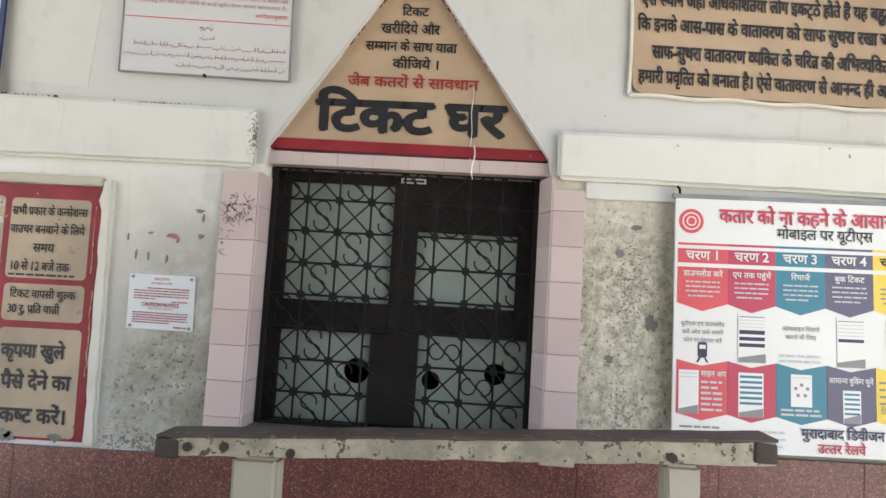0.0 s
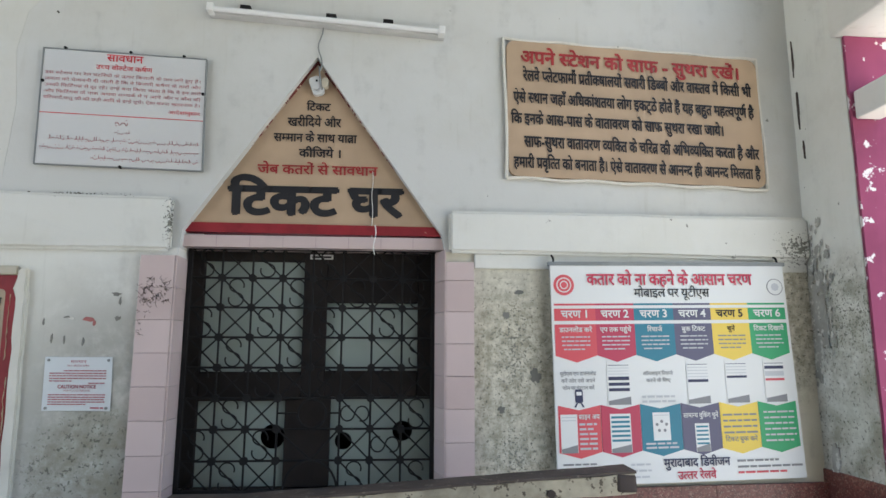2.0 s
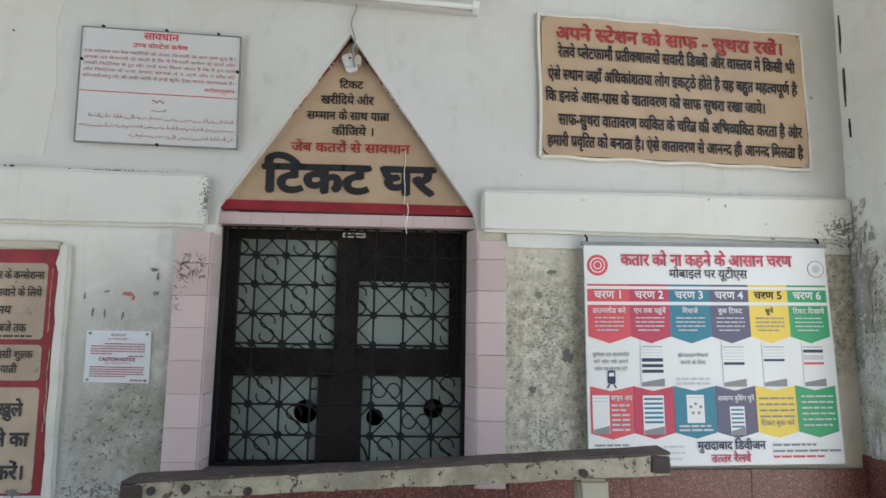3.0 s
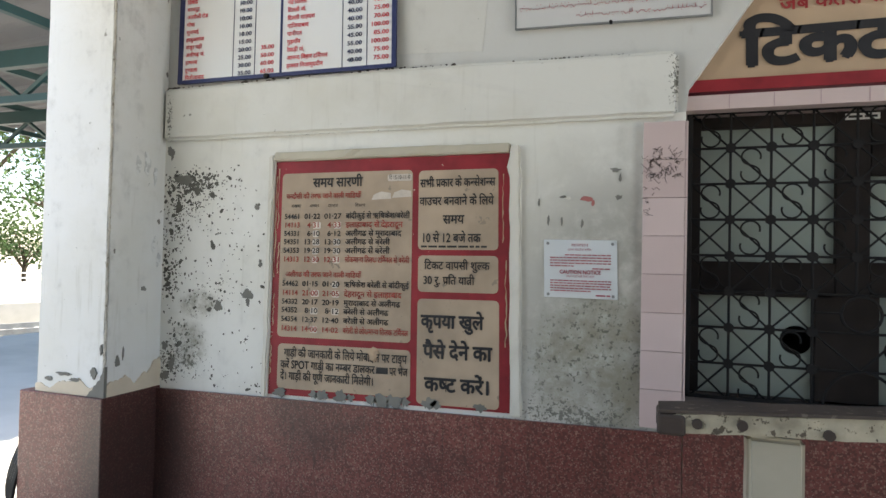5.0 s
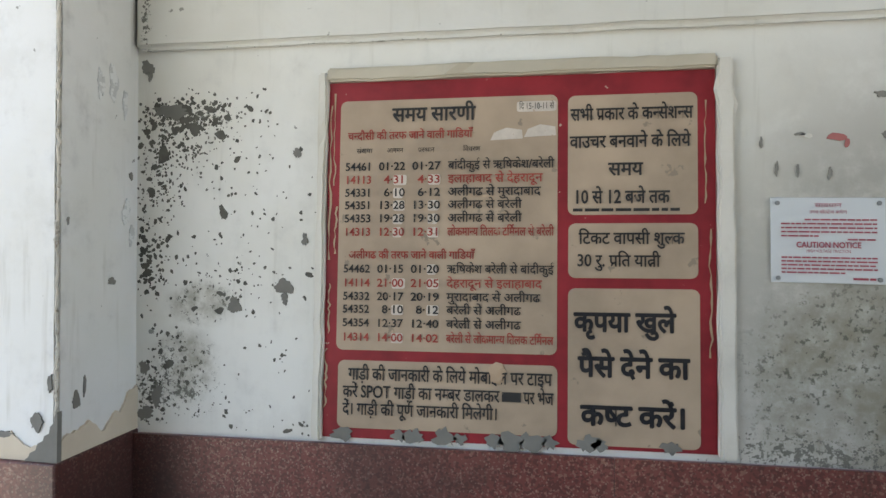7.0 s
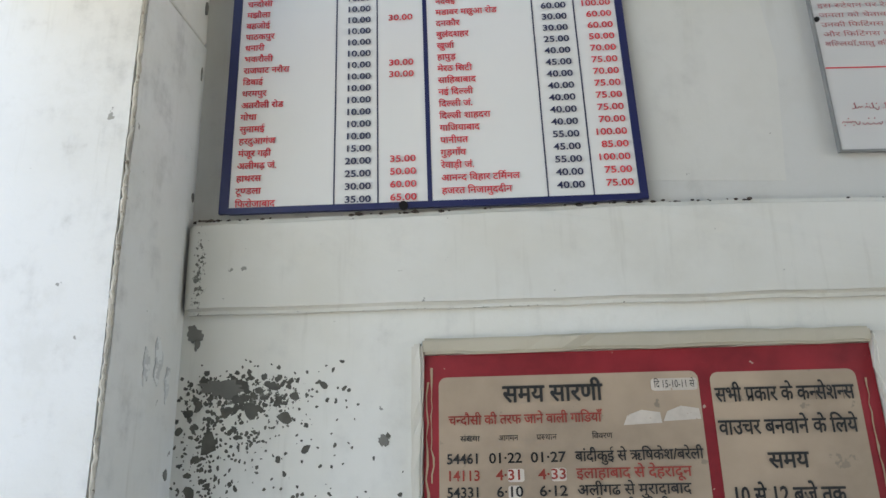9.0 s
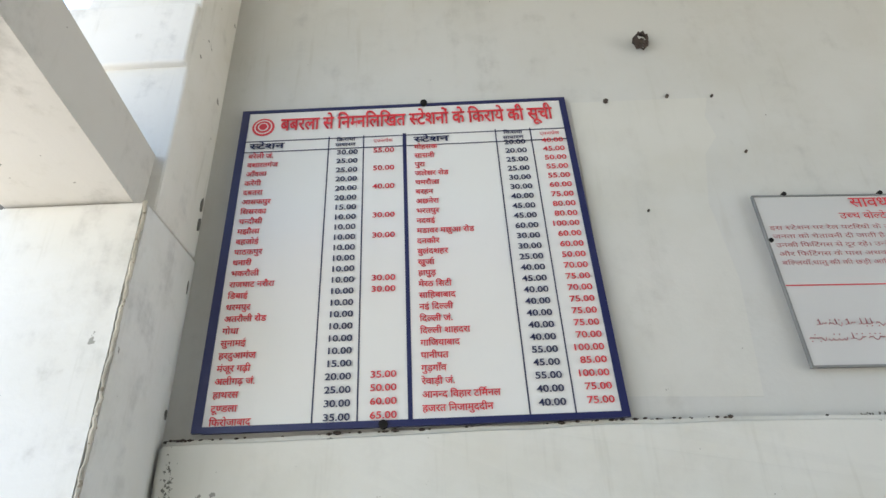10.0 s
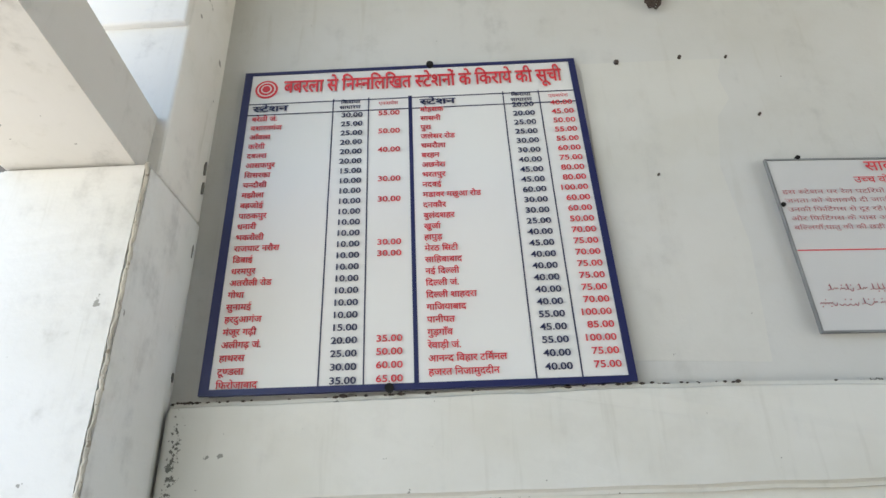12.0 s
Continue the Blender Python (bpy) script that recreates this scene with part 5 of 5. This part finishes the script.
for k, (cx, cz, rx, rz) in enumerate(((0.98, 1.93, 0.02, 0.02), (1.13, 1.62, 0.03, 0.04), (0.95, 1.45, 0.02, 0.02), (1.05, 2.05, 0.03, 0.012), (-1.275, 1.80, 0.006, 0.022), (-1.215, 1.795, 0.005, 0.02), (-1.125, 1.785, 0.006, 0.02), (-1.21, 1.905, 0.016, 0.006), (-1.32, 1.88, 0.004, 0.02), (-0.985, 2.02, 0.022, 0.01), (-0.965, 1.985, 0.006, 0.02), (-0.97, 1.90, 0.014, 0.012))):
    part("patch", slab_xz(bmesh.new(), blot(cx, cz, rx, rz, 80 + k), 2.9885 if cx < 0 else 2.9965, 3.002), M_CEMENT, pat)
for k, (cy, cz, ry, rz) in enumerate(((2.95, 2.02, 0.025, 0.10), (2.94, 1.80, 0.03, 0.07), (2.955, 2.20, 0.02, 0.05), (2.9, 1.2, 0.03, 0.1), (2.96, 1.65, 0.02, 0.06), (2.95, 3.1, 0.007, 0.12), (2.93, 2.85, 0.006, 0.05), (2.96, 3.4, 0.006, 0.1))):
    bm = slab_xz(bmesh.new(), blot(cy, cz, ry, rz, 100 + k), 0.0, 0.02)
    for v in bm.verts:
        v.co = Vector((2.643 + v.co.y, v.co.x, v.co.z))
    part("patch", bm, M_DAMP if k < 5 else M_GRIMY, pat)
for k, (cy, cz, ry, rz) in enumerate(((2.972, 3.38, 0.004, 0.03), (2.978, 3.30, 0.006, 0.025), (2.975, 3.05, 0.003, 0.025), (2.985, 2.62, 0.006, 0.015), (2.66, 1.62, 0.004, 0.015), (2.86, 1.42, 0.02, 0.012),
                                      (2.955, 1.79, 0.010, 0.014), (2.80, 2.08, 0.018, 0.05), (2.86, 2.10, 0.022, 0.07), (2.92, 2.04, 0.014, 0.05), (2.93, 1.66, 0.02, 0.05), (2.96, 1.58, 0.014, 0.04), (2.70, 1.05, 0.018, 0.028), (2.735, 1.09, 0.007, 0.03))):
    bm = slab_xz(bmesh.new(), blot(cy, cz, ry, rz, 130 + k), 0.0, 0.012)
    for v in bm.verts:
        v.co = Vector((-3.4305 - v.co.y, v.co.x, v.co.z))
    part("patch", bm, M_SMUDGE if 6 < k < 12 else M_CEMENT, pat)
rng = random.Random(91)
bm = bmesh.new()
for k in range(260):
    y, z = rng.gauss(2.93, 0.05), rng.gauss(2.02, 0.2)
    if not 2.62 < y < 2.985:
        continue
    r = 0.012 * rng.lognormvariate(-0.2, 0.6)
    x = 2.6425 + rng.uniform(-0.0004, 0.0004)
    bm.faces.new([bm.verts.new((x, a, b)) for a, b in blot(y, z, r * 0.8, r * 1.3, rng.random(), 12)])
tagged(part("damp_spot", bm, M_DAMP, pat, "crumbling damp spots"), kind="stuff")

# small flakes gone from the limewash, thick by the corner and under the band, thinning out
rng = random.Random(77)
FLAKES = ((-3.24, 2.005, 0.13, 0.040, 374, 0.0052), (-3.28, 1.91, 0.10, 0.07, 187, 0.0046), (-3.34, 1.78, 0.06, 0.08, 144, 0.0046), (-3.37, 1.56, 0.045, 0.12, 115, 0.0052), (-3.395, 1.48, 0.025, 0.07, 43, 0.0076),
          (-3.05, 1.86, 0.14, 0.10, 50, 0.0046), (-2.98, 1.62, 0.12, 0.12, 58, 0.0046), (-3.08, 1.42, 0.10, 0.06, 79, 0.0046), (-3.30, 1.13, 0.07, 0.08, 94, 0.0050), (-3.38, 0.97, 0.04, 0.06, 65, 0.0050),
          (-3.15, 0.96, 0.12, 0.03, 26, 0.0038), (-2.86, 1.13, 0.07, 0.08, 17, 0.0042), (-2.78, 0.95, 0.05, 0.05, 22, 0.0046))
bm = bmesh.new()
for cx, cz, sx, sz, count, size in FLAKES:
    for k in range(count):
        x, z = rng.gauss(cx, sx), rng.gauss(cz, sz)
        if not (-3.43 < x < -2.74 and 0.89 < z < 2.235):
            continue
        r = size * rng.lognormvariate(-0.1, 0.5)
        q = rng.uniform(0.5, 1.8)
        y = 2.9912
        lean = rng.uniform(0, 3.14)
        pts = []
        for u, v in blot(0, 0, r * q ** 0.5, r / q ** 0.5, rng.random(), 9):
            pts.append((x + u * math.cos(lean) - v * math.sin(lean), z + u * math.sin(lean) + v * math.cos(lean)))
        bm.faces.new([bm.verts.new((u, y + rng.uniform(-0.0004, 0.0004), v)) for u, v in pts])
tagged(part("flake", bm, M_FLAKE, pat, "small dark flaked spots"), kind="stuff")

rng = random.Random(52)
bm = bmesh.new()
for k in range(110):
    x = rng.uniform(-3.42, -1.7) if k < 50 else rng.gauss(-3.38, 0.04) if k < 80 else rng.gauss(-1.95, 0.15) if k < 102 else rng.uniform(-1.6, -0.8)
    if not -3.425 < x < -0.76:
        continue
    ztop = 2.534 + 0.008 * (x + 3.425) / 1.425 if x < -2.0 else 2.542 - 0.026 * (x + 2.0) / 1.265
    r = rng.uniform(0.002, 0.0055) * (1.6 if rng.random() < 0.12 else 1.0)
    y = rng.uniform(2.962, 2.984)
    got = bmesh.ops.create_icosphere(bm, subdivisions=1, radius=r)["verts"]
    for v in got:
        v.co = Vector((x + v.co.x * rng.uniform(0.8, 2.2), y + v.co.y, ztop + v.co.z * 0.8))
crumbs = tagged(part("ledge_dirt", bm, M_GRIMY), "crumbs of black dirt along the ledge top", "dirt", kind="stuff")

remains = thing("torn_notice_scraps", "torn red and brown paper scraps stuck to the wall", "paper")
for k, (cx, cz, rx, rz, mt) in enumerate(((-1.105, 1.895, 0.03, 0.014, M_CORNER), (-1.19, 1.90, 0.02, 0.008, M_MOULD), (-1.08, 1.875, 0.008, 0.016, M_CORNER))):
    part("scrap", slab_xz(bmesh.new(), blot(cx, cz, rx, rz, 160 + k, 9), 2.9885, 2.9905), mt, remains)

ghost = [(-2.03, 2.62), (-1.60, 2.60), (-1.57, 3.0), (-1.60, 3.3), (-1.56, 3.52), (-1.50, 3.60), (-1.52, 3.70), (-1.49, 3.795), (-1.75, 3.80), (-2.03, 3.803)]
setting("old_coat", slab_xz(bmesh.new(), ghost, 2.9985, 3.0005), M_OLD_COAT, "paler rectangle of limewash where a board once hung", "paint")

# ---- small things on the wall ----
bm = bmesh.new()
for k in range(4):
    rod(bm, [(0.03 * math.cos(2 * math.pi * j / 14 + k) * (1 - 0.1 * k), -0.02 - 0.008 * k + 0.006 * math.sin(3 * j), 0.04 * math.sin(2 * math.pi * j / 14 + k) * (1 - 0.1 * k)) for j in range(14)], 0.0045, 5, closed=True)
rod(bm, [(0.0, 0.002, 0.0), (0.005, -0.03, 0.0)], 0.012, 6)
knot = tagged(part("wire_knot", bm, M_GRIMY), "tangled dark wire stub on the wall", "wire")
knot.location = (-1.70, 2.998, 4.10)
for k, (x, z) in enumerate(((-1.89, 3.80), (-1.645, 3.81), (-1.47, 3.80), (-1.82, 3.28), (-1.41, 3.52))):
    nail = tagged(part("wall_nail", disc_y(bmesh.new(), 0, 0, (0.010, 0.007, 0.005, 0.004, 0.005)[k], -0.010, 0.002, 7), M_GRIMY), "rusty nail stub in the plaster", "nail", group="wall nails")
    nail.location = (x, 2.999, z)
cable = [(0.289 + 0.006 * math.sin(k * 0.8), 3.022 - 0.001 * k, 2.40 - 0.02 * k) for k in range(9)]
tagged(part("white_cord", rod(bmesh.new(), cable, 0.003, 5), M_WHITEWIRE), "thin white cord hanging before the window", "cord")

# ---- pink glazed tiles of the window jambs ----
jambs = thing("tiled_jambs", "pink glazed tile jambs beside the ticket window", "trim", kind="structure")
part("bed", slab_xz(bmesh.new(), rect(-0.868, -0.70, 0.93, 2.215), 2.968, 2.992), M_GROUT, jambs, "grey tile bedding")
part("bed", slab_xz(bmesh.new(), rect(0.66, 0.805, 0.99, 2.19), 2.974, 3.0), M_GROUT, jambs, "grey tile bedding")
tile_mats = [M_TILE] + [painted("pink_glazed_tile_b", (0.55, 0.435, 0.42), 0.3, 0.14, 5, 0.5, 0.03), painted("pink_glazed_tile_c", (0.60, 0.485, 0.47), 0.3, 0.1, 5, 0.5, 0.03)]
P = 0.162
for k in range(8):
    z0 = 0.922 + P * k
    z1 = min(z0 + P - 0.0025, 2.225)
    mt = tile_mats[(k * 5 + 1) % 3]
    part("tile", boxed(-0.870, -0.703, 2.958, 2.967, z0, z1, bevel=0.001), mt, jambs)
    part("tile", boxed(-0.7015, -0.692, 2.962, 3.12, z0, z1, bevel=0.001), mt, jambs)
    if k < 8:
        part("tile", boxed(0.663, 0.807, 2.958, 2.967, z0 + 0.05, min(z1 + 0.05, 2.2), bevel=0.001), mt, jambs)
        bm = bmesh.new()
        za, zb = z0 + 0.05, z1 + 0.05
        pr = [(0.661, 2.960), (0.655, 2.960), (0.612, 3.12), (0.661, 3.12)]
        lo = [bm.verts.new((x, y, za)) for x, y in pr]
        hi = [bm.verts.new((x, y, zb)) for x, y in pr]
        bm.faces.new(lo), bm.faces.new(hi)
        for q in range(4):
            bm.faces.new((lo[q], lo[(q + 1) % 4], hi[(q + 1) % 4], hi[q]))
        part("tile", bm, mt, jambs)
scr = random.Random(4)
bm = bmesh.new()
for k in range(92):
    x, z = -0.855 + 0.125 * scr.random(), 1.975 + 0.125 * scr.random()
    if k > 80:
        x, z = -0.86 + 0.03 * scr.random(), 1.82 + 0.12 * scr.random()
    pts = [(x, 2.9565, z)]
    for j in range(3):
        pts.append((pts[-1][0] + scr.uniform(-0.013, 0.013), 2.9565, pts[-1][2] + scr.uniform(-0.013, 0.013)))
    rod(bm, pts, 0.0008, 4)
part("scribble", bm, M_GRIMY, jambs, "scratched dark scribble on a tile")

# ---- platform side: canopy, mast, rails, fence, trees ----
canopy = thing("platform_canopy", "green steel platform canopy with weathered sheet roof", "canopy", pose(-10.5, 12.5, 0))
bm = bmesh.new()
nx, ny = 60, 2
for j in range(ny):
    for i in range(nx + 1):
        bm.verts.new((-5.0 + 10.0 * j, -8 + 16 * i / nx, 4.55 + 0.6 * j + 0.05 * (i % 2)))
bm.verts.ensure_lookup_table()
for i in range(nx):
    bm.faces.new((bm.verts[i], bm.verts[i + 1], bm.verts[nx + 2 + i], bm.verts[nx + 1 + i]))
part("roof_sheet", bm, M_SHEET, canopy, "grey corrugated roof sheet")
for y in (-6, -3.2, -0.4, 2.4, 5.2):
    bm = boxed(-5.0, 4.8, y - 0.06, y + 0.06, 4.18, 4.42)
    for k in range(7):
        rod(bm, [(-5 + 1.4 * k, y, 4.2), (-4.3 + 1.4 * k, y, 3.75)], 0.04, 5)
        rod(bm, [(-4.3 + 1.4 * k, y, 3.75), (-3.6 + 1.4 * k, y, 4.2)], 0.04, 5)
    box(bm, -5.0, 4.8, y - 0.05, y + 0.05, 3.68, 3.78)
    part("truss", bm, M_GREEN, canopy, "dark green steel truss")
for x in (-4.8, -2.4, 0, 2.4, 4.6):
    part("purlin", boxed(x - 0.05, x + 0.05, -8, 8, 4.42, 4.53), M_GREEN, canopy)
for y in (-6, 5.2):
    part("column", boxed(-4.9, -4.7, y - 0.1, y + 0.1, -0.003, 4.2, bevel=0.01), M_GREEN, canopy)
pts = [(-5.6 - 0.25 * k, 4.6 + 0.35 * k, 4.0 - 0.9 * math.sin(math.pi * k / 12)) for k in range(13)]
tagged(part("hanging_cable", rod(bmesh.new(), pts, 0.03, 6), M_RUBBER), "black cable sagging under the canopy", "cable")

mast = thing("lattice_mast", "silver painted lattice mast beside the track", "mast", pose(-23.5, 19.5, -0.96))
for x in (-0.3, 0.3):
    for y in (-0.2, 0.2):
        part("leg", boxed(x - 0.05, x + 0.05, y - 0.05, y + 0.05, 0, 9), M_SILVER, mast)
for k in range(18):
    s = 1 if k % 2 else -1
    part("lacing", rod(bmesh.new(), [(-0.3 * s, -0.24, 0.5 * k), (0.3 * s, -0.24, 0.5 * k + 0.5)], 0.03, 5), M_SILVER, mast)
track = thing("railway_track", "steel rails on concrete sleepers in grey ballast", "track", pose(-17.0, 13.0, -0.95, 0, 0, -15))
part("ballast", boxed(-4.0, 4.0, -60, 60, -0.02, 0.08), M_BALLAST, track, "grey crushed stone ballast")
for x in (-2.9, -1.25, 1.25, 2.9):
    part("rail", boxed(x - 0.035, x + 0.035, -60, 60, 0.16, 0.32), M_STEEL, track, "dull steel rail")
bm = bmesh.new()
for k in range(120):
    for x in (-2.07, 2.07):
        box(bm, x - 1.25, x + 1.25, -36 + 0.6 * k, -35.76 + 0.6 * k, 0.06, 0.16)
tagged(part("sleepers", bm, M_FLOOR, track, "concrete sleepers"), kind="stuff")
far = tagged(part("far_platform", boxed(-8, 8, -60, 60, 0, 0.75), M_FLOOR), "pale far platform across the track", "platform", kind="structure")
far.matrix_world = pose(-30.0, 16.5, -0.95, 0, 0, -15)
fence = thing("railing_fence", "white painted railing fence on the far platform", "fence", pose(-33.0, 18.5, -0.2, 0, 0, -15))
bm_post = mesh_of(boxed(-0.04, 0.04, -0.04, 0.04, 0, 0.75), "post", M_WHITEWIRE)
for k in range(40):
    child("post", bm_post, fence, 0, -24 + 1.2 * k, 0)
for z in (0.2, 0.42, 0.68):
    part("rail", boxed(-0.03, 0.03, -24, 23, z, z + 0.06), M_WHITEWIRE, fence)


def tree(at, height, spread, seed):
    rng = random.Random(seed)
    t = thing("tree", "leafy green tree in bright daylight", "tree", at, group="trees by the station")
    bm = bmesh.new()
    rod(bm, [(0.1 * math.sin(k), 0.08 * math.cos(2 * k), height * 0.14 * k) for k in range(5)], height * 0.028, 8)
    tips = []
    for k in range(9):
        a = rng.uniform(0, 6.28)
        r = spread * rng.uniform(0.3, 0.85)
        top = Vector((r * math.cos(a), r * math.sin(a), height * rng.uniform(0.5, 0.95)))
        base = Vector((0, 0, height * rng.uniform(0.3, 0.5)))
        rod(bm, [base, base.lerp(top, 0.5) + Vector((0, 0, 0.3)), top], height * 0.01, 5)
        tips.append(top)
    part("trunk", bm, M_BARK, t, "brown trunk and limbs")
    V, F = [], []
    for top in tips:
        for c in range(9):
            ctr = top + Vector((rng.gauss(0, 0.3), rng.gauss(0, 0.3), rng.gauss(0, 0.22))) * spread * 0.5
            for q in range(34):
                p = ctr + Vector((rng.gauss(0, 1), rng.gauss(0, 1), rng.gauss(0, 0.8))) * spread * 0.13
                u = Vector((rng.gauss(0, 1), rng.gauss(0, 1), rng.gauss(0, 1))).normalized() * rng.uniform(0.07, 0.15) * max(1.0, spread / 4)
                w = u.cross(Vector((rng.gauss(0, 1), rng.gauss(0, 1), rng.gauss(0, 1)))).normalized() * u.length * 0.55
                n = len(V)
                V += [p - u, p + w, p + u, p - w]
                F.append((n, n + 1, n + 2, n + 3))
    me = bpy.data.meshes.new("crown")
    me.from_pydata([tuple(v) for v in V], [], F)
    me.materials.append(M_LEAF)
    ob = new("crown", me)
    ob.parent = t
    return t


for k, (x, y, hgt, s) in enumerate(((-38, 18, 4.8, 3.6), (-39, 23, 5.2, 3.8), (-37, 28, 4.6, 3.5), (-44, 21, 11, 5), (-42, 27, 13, 6), (-35, 31, 10, 5), (-46, 16, 12, 6), (-40, 36, 14, 6), (10.5, 8.5, 7.0, 3.0), (14.5, 12, 8, 3.5), (13.5, 6.0, 7, 2.8))):
    tree(pose(x, y, -0.95 if k < 8 else -0.004), hgt, s, 40 + k)

# coil of black hose on the platform beside the pilaster
hose = bmesh.new()
for k in range(4):
    r = 0.30 + 0.035 * k
    rod(hose, [(0.03 * k, r * math.cos(2 * math.pi * j / 28), r * math.sin(2 * math.pi * j / 28)) for j in range(28)], 0.016, 6, closed=True)
coil = tagged(part("hose_coil", hose, M_RUBBER), "coil of black hose leaning on the pilaster foot", "hose")
coil.matrix_world = pose(-4.22, 2.95, 0.405, 0, 12, 20)
bpy.data.objects.remove(font_ob)
bpy.data.curves.remove(font_curve)
